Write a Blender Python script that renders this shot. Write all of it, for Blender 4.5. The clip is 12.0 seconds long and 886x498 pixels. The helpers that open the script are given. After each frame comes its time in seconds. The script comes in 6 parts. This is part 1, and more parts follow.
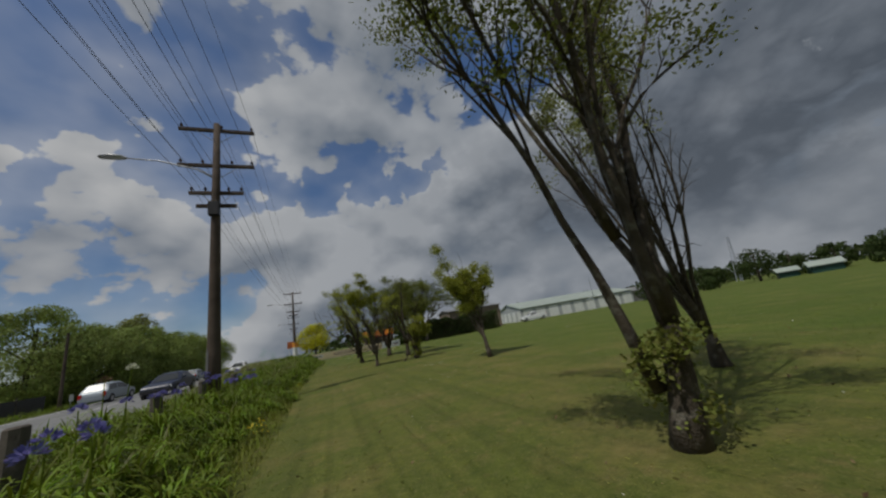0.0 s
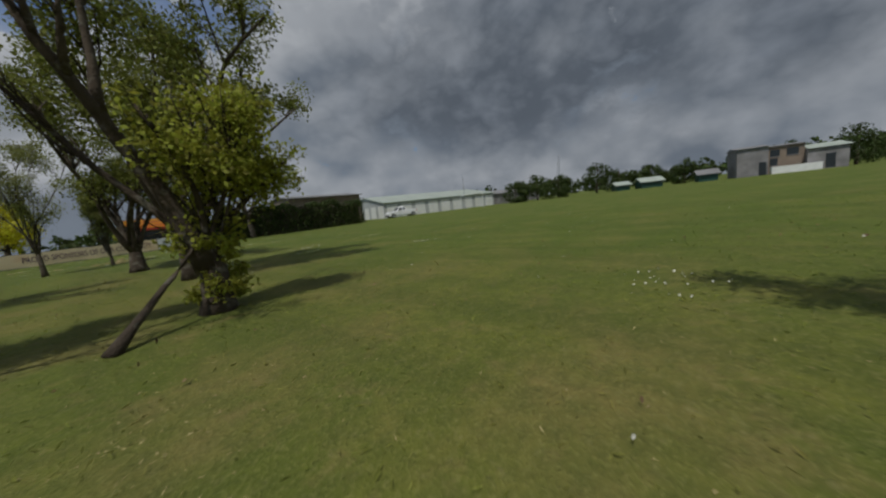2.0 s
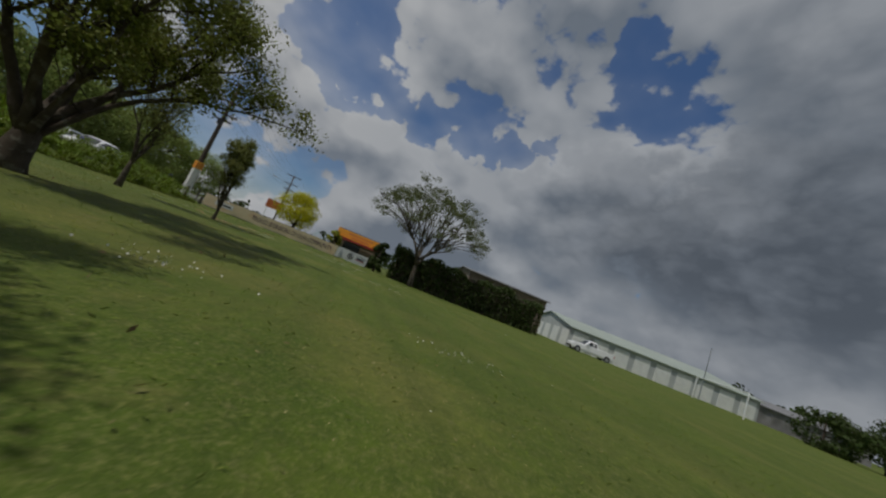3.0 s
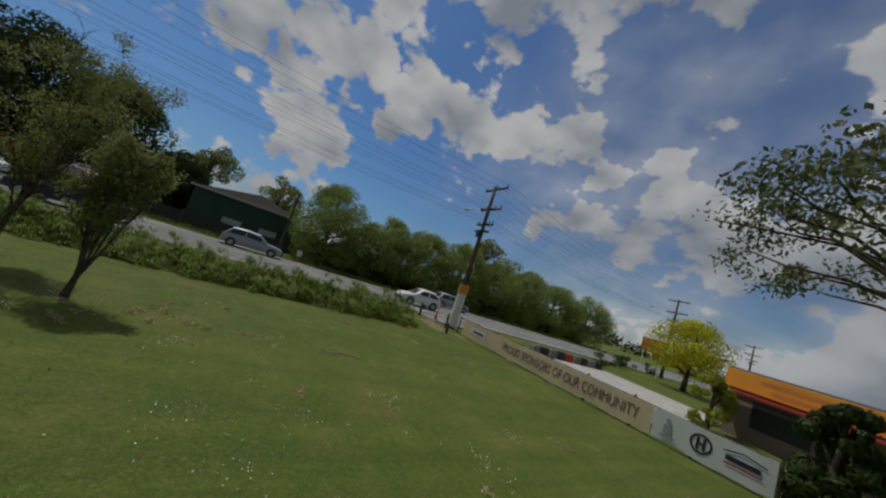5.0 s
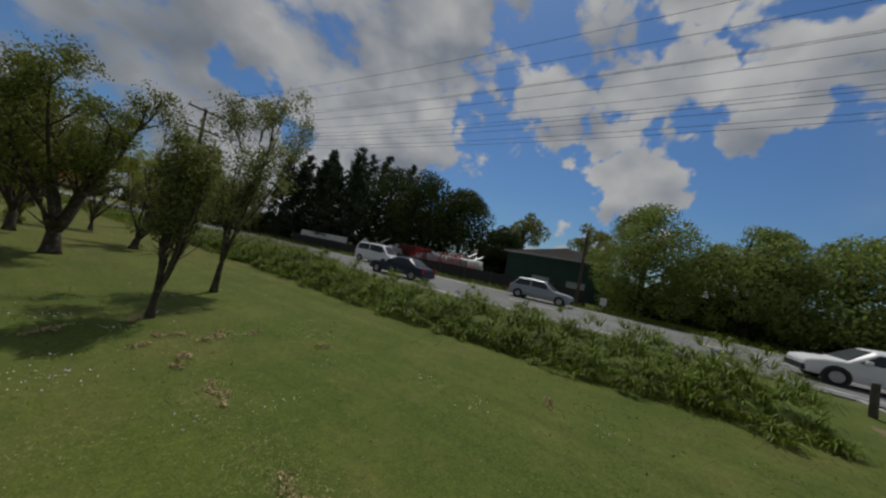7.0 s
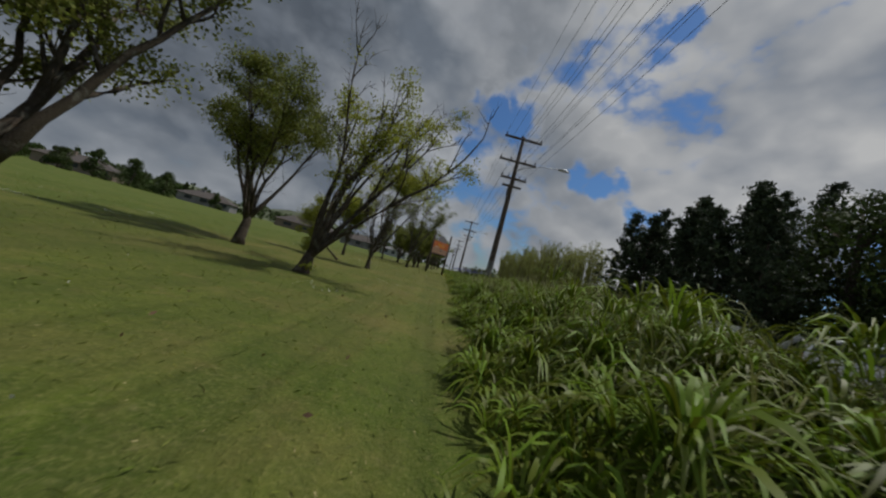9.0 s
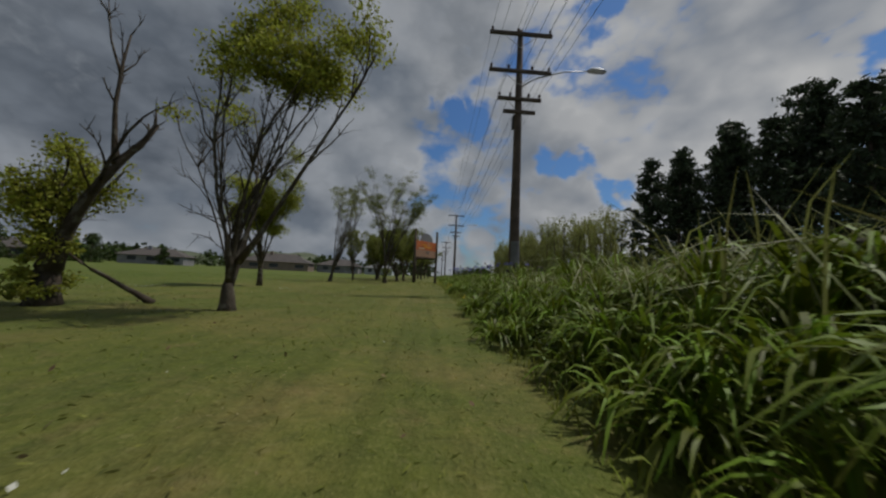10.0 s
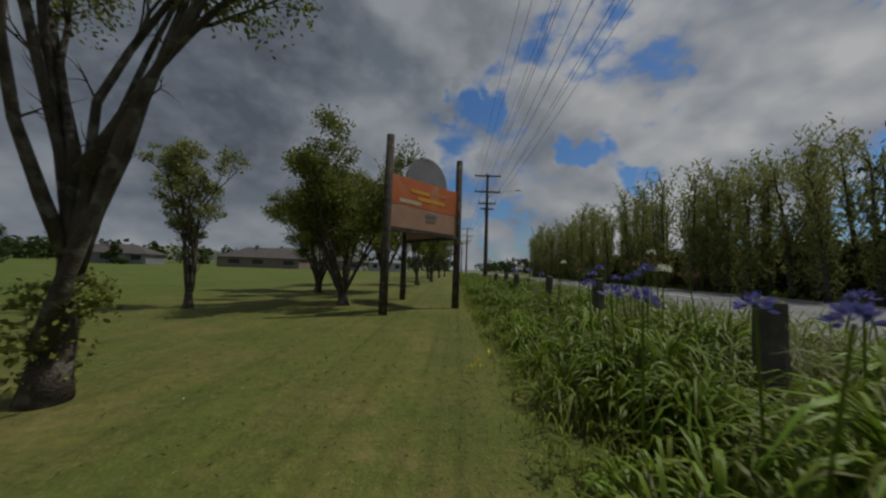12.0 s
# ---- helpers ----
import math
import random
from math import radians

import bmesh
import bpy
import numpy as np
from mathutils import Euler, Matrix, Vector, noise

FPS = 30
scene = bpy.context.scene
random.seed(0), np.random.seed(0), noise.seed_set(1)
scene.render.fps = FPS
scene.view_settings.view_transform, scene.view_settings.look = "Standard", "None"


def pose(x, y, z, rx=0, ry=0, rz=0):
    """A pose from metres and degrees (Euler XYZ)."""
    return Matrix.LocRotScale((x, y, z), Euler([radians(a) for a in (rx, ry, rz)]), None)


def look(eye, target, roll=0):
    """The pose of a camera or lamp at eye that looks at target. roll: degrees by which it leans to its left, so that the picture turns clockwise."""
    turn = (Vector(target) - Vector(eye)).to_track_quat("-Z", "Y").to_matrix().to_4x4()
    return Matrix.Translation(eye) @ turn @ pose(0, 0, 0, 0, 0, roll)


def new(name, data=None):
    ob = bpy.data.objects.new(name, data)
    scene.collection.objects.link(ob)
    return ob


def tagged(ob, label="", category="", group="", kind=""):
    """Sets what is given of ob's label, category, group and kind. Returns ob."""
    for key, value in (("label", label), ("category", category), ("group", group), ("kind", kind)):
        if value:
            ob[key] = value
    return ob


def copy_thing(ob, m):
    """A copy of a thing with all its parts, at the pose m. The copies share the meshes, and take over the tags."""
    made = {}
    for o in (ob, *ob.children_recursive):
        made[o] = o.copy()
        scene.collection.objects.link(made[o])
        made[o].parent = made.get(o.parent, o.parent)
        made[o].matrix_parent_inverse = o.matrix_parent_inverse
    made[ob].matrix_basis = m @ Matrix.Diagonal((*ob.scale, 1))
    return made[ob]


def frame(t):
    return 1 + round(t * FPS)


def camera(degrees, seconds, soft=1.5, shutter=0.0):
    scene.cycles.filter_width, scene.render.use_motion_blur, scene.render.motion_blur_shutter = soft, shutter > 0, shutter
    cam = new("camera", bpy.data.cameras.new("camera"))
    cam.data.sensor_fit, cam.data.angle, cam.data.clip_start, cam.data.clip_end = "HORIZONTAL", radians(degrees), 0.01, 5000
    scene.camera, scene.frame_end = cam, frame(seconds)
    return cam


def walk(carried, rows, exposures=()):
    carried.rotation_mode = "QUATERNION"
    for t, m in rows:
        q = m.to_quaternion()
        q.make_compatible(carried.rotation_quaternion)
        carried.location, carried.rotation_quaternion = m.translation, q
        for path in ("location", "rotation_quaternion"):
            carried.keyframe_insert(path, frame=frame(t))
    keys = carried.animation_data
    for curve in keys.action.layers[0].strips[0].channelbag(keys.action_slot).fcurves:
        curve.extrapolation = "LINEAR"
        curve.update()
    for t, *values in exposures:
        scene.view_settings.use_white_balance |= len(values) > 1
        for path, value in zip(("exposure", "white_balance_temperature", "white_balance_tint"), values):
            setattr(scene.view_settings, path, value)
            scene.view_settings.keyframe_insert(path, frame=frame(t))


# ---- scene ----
cam = camera(110.0, 12.0, soft=2.3, shutter=0.04)
# seconds, x, y, z, yaw to the left of +y, pitch, roll
PATH = [
    (0, -0.02, 3.90, 1.34, -23.8, 14.3, -10.0),
    (0.5, 0.03, 7.46, 1.21, -24.2, 14.1, -9.0),
    (1, 0.46, 11.00, 0.95, -32.8, -0.1, -7.6),
    (1.5, 1.74, 14.63, 0.71, -47.1, -5.8, -12.9),
    (2, 4.35, 18.23, 0.87, -49.8, -7.7, -6.7),
    (2.5, 7.53, 21.54, 0.75, -37.1, -4.1, 4.4),
    (3, 10.95, 25.25, 0.71, -13.9, 7.2, 21.8),
    (3.2, 11.97, 27.02, 0.65, -4.5, 9.0, 24.7),
    (4.8, 14.42, 40.56, 2.36, 53.4, 6.6, 15.6),
    (5, 14.27, 41.87, 2.51, 61.2, 6.5, 18.3),
    (5.5, 13.00, 44.56, 2.76, 82.8, 8.9, 26.2),
    (6, 11.69, 46.12, 2.89, 95.4, 5.2, 20.8),
    (6.5, 10.13, 46.80, 2.60, 108.1, 6.7, 17.7),
    (7, 7.90, 46.15, 2.02, 120.0, 1.8, 10.9),
    (7.5, 5.55, 44.71, 1.21, 136.6, 4.4, 7.2),
    (7.7, 4.53, 43.80, 1.06, 146.5, 2.7, 14.0),
    (9.3, 0.04, 32.74, 0.75, 182.2, 5.2, 13.0),
    (9.5, 0.11, 31.07, 0.63, 181.9, 6.8, 11.1),
    (10, 0.06, 27.02, 0.67, 177.4, 5.0, 2.9),
    (10.5, -0.22, 22.68, 0.91, 179.2, 5.5, -0.6),
    (11, -0.22, 18.19, 1.38, 177.2, 2.2, -0.2),
    (11.5, -0.58, 13.57, 1.30, 180.4, 3.3, 1.1),
    (12, -0.31, 8.54, 1.20, 180.7, 3.7, 2.0),
]


def flown(x, y, z, yaw, pitch, roll):
    a, b = radians(yaw), radians(pitch)
    way = Vector((-math.sin(a) * math.cos(b), math.cos(a) * math.cos(b), math.sin(b)))
    return look((x, y, z), Vector((x, y, z)) + way, roll)


walk(cam, [(t, flown(*row)) for t, *row in PATH], exposures=[(0, -0.95), (0.8, -0.95), (1.5, -0.8), (2.5, -0.88), (3.2, -1.03), (5.5, -1.02), (7.5, -0.97), (9.5, -0.86), (10.5, -1.0), (12, -1.05)])

# ---- light ----
SUN_WAY = Vector((-0.44, -0.195, 0.876)).normalized()
sun = new("sun", bpy.data.lights.new("sun", "SUN"))
sun.data.energy, sun.data.angle, sun.data.color = 4.2, radians(0.6), (1.0, 0.962, 0.89)
sun.matrix_world = look((-60, -20, 90), Vector((-60, -20, 90)) - SUN_WAY)


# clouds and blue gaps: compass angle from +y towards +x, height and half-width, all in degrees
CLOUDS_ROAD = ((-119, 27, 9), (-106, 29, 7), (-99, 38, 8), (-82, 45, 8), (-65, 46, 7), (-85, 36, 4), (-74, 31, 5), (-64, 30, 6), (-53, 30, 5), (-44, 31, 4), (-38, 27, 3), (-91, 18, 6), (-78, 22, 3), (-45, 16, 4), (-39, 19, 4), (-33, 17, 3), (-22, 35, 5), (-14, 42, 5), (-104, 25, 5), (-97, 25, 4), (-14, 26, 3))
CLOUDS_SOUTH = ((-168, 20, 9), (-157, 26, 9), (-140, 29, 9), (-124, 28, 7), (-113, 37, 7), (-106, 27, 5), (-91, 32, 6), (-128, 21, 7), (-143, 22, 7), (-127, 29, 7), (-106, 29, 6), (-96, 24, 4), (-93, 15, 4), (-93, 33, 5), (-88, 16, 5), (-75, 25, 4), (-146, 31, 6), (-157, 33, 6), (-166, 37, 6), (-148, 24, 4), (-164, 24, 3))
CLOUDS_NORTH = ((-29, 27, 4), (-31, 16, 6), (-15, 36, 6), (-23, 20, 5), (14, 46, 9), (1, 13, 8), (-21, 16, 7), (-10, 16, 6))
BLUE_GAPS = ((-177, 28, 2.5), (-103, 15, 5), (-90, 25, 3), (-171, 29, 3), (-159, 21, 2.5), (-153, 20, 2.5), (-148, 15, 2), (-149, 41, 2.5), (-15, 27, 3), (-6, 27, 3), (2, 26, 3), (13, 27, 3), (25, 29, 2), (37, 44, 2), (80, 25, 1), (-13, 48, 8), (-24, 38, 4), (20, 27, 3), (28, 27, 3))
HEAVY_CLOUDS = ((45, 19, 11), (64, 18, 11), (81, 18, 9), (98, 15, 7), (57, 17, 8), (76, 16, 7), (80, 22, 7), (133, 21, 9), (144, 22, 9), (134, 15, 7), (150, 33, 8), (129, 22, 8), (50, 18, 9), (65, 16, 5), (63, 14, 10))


def build_world():
    w = bpy.data.worlds.new("sky")
    scene.world = w
    w.use_nodes = True
    nt = w.node_tree
    nt.nodes.clear()
    N, L = nt.nodes.new, nt.links.new

    def math_node(op, a, b=0.0, clamp=False):
        m = N("ShaderNodeMath")
        m.operation, m.use_clamp = op, clamp
        for i, v in enumerate((a, b)):
            if isinstance(v, (int, float)):
                m.inputs[i].default_value = v
            else:
                L(v, m.inputs[i])
        return m.outputs[0]

    def ramp(v, lo, hi):
        r = N("ShaderNodeMapRange")
        r.interpolation_type = "SMOOTHSTEP"
        L(v, r.inputs[0])
        r.inputs[1].default_value, r.inputs[2].default_value = lo, hi
        return r.outputs[0]

    def blend(f, a, b):
        m = N("ShaderNodeMix")
        m.data_type = "RGBA"
        L(f, m.inputs[0])
        for s, v in ((m.inputs[6], a), (m.inputs[7], b)):
            if isinstance(v, tuple):
                s.default_value = (*v, 1)
            else:
                L(v, s)
        return m.outputs[2]

    sky = N("ShaderNodeTexSky")
    sky.sky_type, sky.sun_disc = "NISHITA", False
    sky.sun_elevation, sky.sun_rotation = math.asin(SUN_WAY.z), math.atan2(SUN_WAY.x, SUN_WAY.y)
    sky.air_density, sky.ozone_density, sky.dust_density = 1.3, 3.0, 0.6
    co = N("ShaderNodeTexCoord").outputs["Generated"]
    sep = N("ShaderNodeSeparateXYZ")
    L(co, sep.inputs[0])

    def fractal(scale, detail, rough, shift, warp=0.0, high=1.45):
        mp = N("ShaderNodeMapping")
        mp.inputs["Location"].default_value, mp.inputs["Scale"].default_value = shift, (1.0, 1.0, high)
        L(co, mp.inputs["Vector"])
        n = N("ShaderNodeTexNoise")
        L(mp.outputs[0], n.inputs["Vector"])
        n.inputs["Scale"].default_value, n.inputs["Detail"].default_value, n.inputs["Roughness"].default_value = scale, detail, rough
        n.inputs["Distortion"].default_value = warp
        return n.outputs["Fac"]

    at = Vector((3.1, 1.7, 0.4))
    to_sun = Vector((SUN_WAY.x, SUN_WAY.y, SUN_WAY.z * 1.45)) * 0.075
    puff = fractal(2.5, 10.0, 0.54, at)
    puff_lit = fractal(2.5, 3.5, 0.5, at + to_sun)
    puff_soft = fractal(2.5, 3.5, 0.5, at)

    def billow(scale, shift):
        n = fractal(scale, 3.0, 0.5, shift)
        return math_node("ABSOLUTE", math_node("SUBTRACT", math_node("MULTIPLY", n, 2.0), 1.0))

    lumps = math_node("ADD", math_node("MULTIPLY", billow(5.5, Vector((1.3, 8.2, 5.1))), 0.6), math_node("MULTIPLY", billow(12.0, Vector((4.4, 2.2, 9.1))), 0.4))
    lumps = math_node("SUBTRACT", lumps, 0.16)
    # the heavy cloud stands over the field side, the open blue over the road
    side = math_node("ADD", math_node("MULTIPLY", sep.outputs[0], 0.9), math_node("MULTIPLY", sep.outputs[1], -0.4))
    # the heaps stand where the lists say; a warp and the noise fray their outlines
    warp = N("ShaderNodeTexNoise")
    warp.inputs["Scale"].default_value, warp.inputs["Detail"].default_value = 4.5, 5.0
    L(co, warp.inputs["Vector"])
    moved = N("ShaderNodeVectorMath")
    moved.operation = "MULTIPLY_ADD"
    L(warp.outputs["Color"], moved.inputs[0])
    moved.inputs[1].default_value = (0.2, 0.2, 0.2)
    off = N("ShaderNodeVectorMath")
    off.operation = "SUBTRACT"
    L(co, off.inputs[0])
    off.inputs[1].default_value = (0.16, 0.16, 0.16)
    L(off.outputs[0], moved.inputs[2])
    ragged, frayed = N("ShaderNodeTexNoise"), N("ShaderNodeVectorMath")
    ragged.inputs["Scale"].default_value, ragged.inputs["Detail"].default_value = 15.0, 5.0
    L(co, ragged.inputs["Vector"])
    frayed.operation = "MULTIPLY_ADD"
    L(ragged.outputs["Color"], frayed.inputs[0])
    frayed.inputs[1].default_value = (0.12, 0.12, 0.12)
    L(moved.outputs[0], frayed.inputs[2])

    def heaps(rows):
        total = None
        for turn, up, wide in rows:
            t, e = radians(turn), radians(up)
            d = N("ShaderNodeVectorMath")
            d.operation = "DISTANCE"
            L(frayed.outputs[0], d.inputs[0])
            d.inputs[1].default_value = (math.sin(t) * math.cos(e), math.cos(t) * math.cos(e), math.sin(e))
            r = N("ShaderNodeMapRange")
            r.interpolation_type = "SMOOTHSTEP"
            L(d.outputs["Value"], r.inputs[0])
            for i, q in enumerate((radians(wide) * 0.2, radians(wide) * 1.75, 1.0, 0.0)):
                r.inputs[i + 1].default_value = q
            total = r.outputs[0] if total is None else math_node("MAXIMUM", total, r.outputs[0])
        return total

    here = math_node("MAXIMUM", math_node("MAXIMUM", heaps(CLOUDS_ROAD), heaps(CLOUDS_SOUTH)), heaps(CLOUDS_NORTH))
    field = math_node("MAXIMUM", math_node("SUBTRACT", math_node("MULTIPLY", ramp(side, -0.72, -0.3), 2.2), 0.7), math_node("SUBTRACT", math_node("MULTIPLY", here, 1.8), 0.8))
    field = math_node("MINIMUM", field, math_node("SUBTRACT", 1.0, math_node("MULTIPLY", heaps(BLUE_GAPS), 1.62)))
    cover = math_node("ADD", math_node("MULTIPLY", field, 0.078), 0.513)
    cover = math_node("ADD", cover, math_node("MULTIPLY", math_node("SUBTRACT", puff, 0.5), 0.62))
    cover = math_node("ADD", cover, math_node("MULTIPLY", lumps, 0.26))
    cover = math_node("ADD", cover, math_node("MULTIPLY", ramp(side, 0.3, 0.62), 0.08))
    low = math_node("MAXIMUM", math_node("SUBTRACT", 0.2, sep.outputs[2]), 0.0)
    cover = math_node("ADD", cover, math_node("MULTIPLY", low, 0.16))
    cloud = ramp(cover, 0.499, 0.544)
    south = ramp(math_node("MULTIPLY", sep.outputs[1], -1.0), 0.45, 0.85)
    cloud = math_node("ADD", cloud, math_node("MULTIPLY", south, math_node("SUBTRACT", ramp(cover, 0.472, 0.572), cloud)))
    # a thin milky veil over the blue towards the far end
    veil = math_node("MULTIPLY", ramp(sep.outputs[1], 0.25, 0.85), math_node("ADD", math_node("MULTIPLY", ramp(puff_soft, 0.3, 0.6), 0.36), 0.2))
    cloud = math_node("MAXIMUM", cloud, veil)
    thick = ramp(cover, 0.525, 0.62)
    dull = math_node("ADD", math_node("MULTIPLY", sep.outputs[0], 0.9), math_node("MULTIPLY", math_node("ABSOLUTE", sep.outputs[1]), 0.45))
    dark_side = math_node("MULTIPLY", ramp(side, -0.35, 0.65), math_node("ADD", math_node("MULTIPLY", ramp(sep.outputs[2], 0.1, 0.26), 0.62), 0.38))
    form = math_node("ADD", math_node("MULTIPLY", math_node("SUBTRACT", puff_soft, puff_lit), 4.5), 0.55)
    grain = math_node("ADD", math_node("MULTIPLY", math_node("SUBTRACT", puff, puff_soft), 1.2), math_node("ADD", form, math_node("MULTIPLY", lumps, 0.9)), True)
    lit = blend(grain, (0.40, 0.45, 0.53), (0.98, 0.985, 0.985))
    lit = blend(math_node("MULTIPLY", ramp(dull, -0.3, 0.7), 0.75), lit, blend(grain, (0.245, 0.30, 0.375), (0.60, 0.65, 0.72)))
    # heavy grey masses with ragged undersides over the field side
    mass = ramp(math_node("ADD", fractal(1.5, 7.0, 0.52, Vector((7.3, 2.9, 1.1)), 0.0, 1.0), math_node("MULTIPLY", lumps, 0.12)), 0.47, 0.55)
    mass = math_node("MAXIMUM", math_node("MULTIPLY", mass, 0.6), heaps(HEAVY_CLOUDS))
    murk = math_node("SUBTRACT", math_node("ADD", math_node("MULTIPLY", lumps, 1.5), math_node("MULTIPLY", grain, 0.35)), math_node("MULTIPLY", mass, 0.25))
    murk = math_node("ADD", murk, 0.28, True)
    base = blend(murk, (0.165, 0.197, 0.243), (0.37, 0.42, 0.495))
    heavy = math_node("MULTIPLY", dark_side, math_node("ADD", math_node("MULTIPLY", mass, 0.62), 0.33))
    shade = math_node("MULTIPLY", thick, math_node("ADD", heavy, 0.12))
    colour = blend(shade, lit, base)
    blue = N("ShaderNodeMix")
    blue.data_type, blue.blend_type = "RGBA", "MULTIPLY"
    blue.inputs[0].default_value = 1.0
    L(sky.outputs[0], blue.inputs[6])
    blue.inputs[7].default_value = (0.066, 0.096, 0.132, 1)
    seen = blend(cloud, blue.outputs[2], colour)
    bg = N("ShaderNodeBackground")
    L(seen, bg.inputs[0])
    bg.inputs[1].default_value = 0.9
    L(bg.outputs[0], N("ShaderNodeOutputWorld").inputs[0])


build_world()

# ---- materials ----


def material(name, colour, rough=0.7, vary=0.25, scale=3.0, fine=60.0, bump=0.2, metal=0.0, island=0.0, through_light=0.0, second=None, second_at=(0.5, 0.65), second_scale=0.6, spec=0.5, per_object=0.0, streaks=0.0):
    m = bpy.data.materials.new(name)
    m.use_nodes = True
    nt = m.node_tree
    N, L = nt.nodes.new, nt.links.new
    bs = nt.nodes["Principled BSDF"]
    bs.inputs["Roughness"].default_value, bs.inputs["Metallic"].default_value = rough, metal
    bs.inputs["Specular IOR Level"].default_value = spec
    co = N("ShaderNodeTexCoord").outputs["Object"]

    def noise_at(s, detail=6):
        n = N("ShaderNodeTexNoise")
        n.inputs["Scale"].default_value, n.inputs["Detail"].default_value = s, detail
        L(co, n.inputs["Vector"])
        return n.outputs["Fac"]

    def mix(f, a, b, kind="MIX"):
        x = N("ShaderNodeMix")
        x.data_type, x.blend_type = "RGBA", kind
        for s, v in ((x.inputs[0], f), (x.inputs[6], a), (x.inputs[7], b)):
            if isinstance(v, tuple):
                s.default_value = (*v, 1)
            elif isinstance(v, (int, float)):
                s.default_value = v
            else:
                L(v, s)
        return x.outputs[2]

    def span(v, lo, hi, a, b):
        r = N("ShaderNodeMapRange")
        L(v, r.inputs[0])
        for i, q in enumerate((lo, hi, a, b)):
            r.inputs[i + 1].default_value = q
        return r.outputs[0]

    dark, light = tuple(c * (1 - vary) for c in colour), tuple(min(1, c * (1 + vary)) for c in colour)
    c = mix(span(noise_at(scale), 0.3, 0.7, 0, 1), dark, light)
    if second:
        c = mix(span(noise_at(second_scale, 8), *second_at, 0, 1), c, second)
    f = noise_at(fine, 4)
    if streaks:
        sc = N("ShaderNodeMapping")
        sc.inputs["Scale"].default_value = (2.1, 0.05, 1.0)
        L(co, sc.inputs["Vector"])
        st = N("ShaderNodeTexNoise")
        st.inputs["Scale"].default_value, st.inputs["Detail"].default_value = 1.0, 3.0
        L(sc.outputs[0], st.inputs["Vector"])
        c = mix(span(st.outputs["Fac"], 0.35, 0.65, streaks, 0.0), c, tuple(v * 0.55 for v in colour))
    c = mix(span(f, 0.25, 0.75, vary * 0.9, 0.0), c, tuple(v * 0.45 for v in colour))
    if island or per_object:
        g = N("ShaderNodeNewGeometry").outputs["Random Per Island"] if island else N("ShaderNodeObjectInfo").outputs["Random"]
        hs = N("ShaderNodeHueSaturation")
        k = island or per_object
        L(span(g, 0, 1, 1 - k, 1 + k), hs.inputs["Value"])
        L(span(g, 0, 1, 0.5 - 0.06 * k, 0.5 + 0.04 * k), hs.inputs["Hue"])
        L(c, hs.inputs["Color"])
        c = hs.outputs[0]
    L(c, bs.inputs["Base Color"])
    if bump:
        b = N("ShaderNodeBump")
        b.inputs["Strength"].default_value, b.inputs["Distance"].default_value = bump, 0.02
        L(f, b.inputs["Height"])
        L(b.outputs[0], bs.inputs["Normal"])
    if through_light:
        tr = N("ShaderNodeBsdfTranslucent")
        L(c, tr.inputs[0])
        sh = N("ShaderNodeMixShader")
        sh.inputs[0].default_value = through_light
        L(bs.outputs[0], sh.inputs[1])
        L(tr.outputs[0], sh.inputs[2])
        L(sh.outputs[0], nt.nodes["Material Output"].inputs[0])
    return m


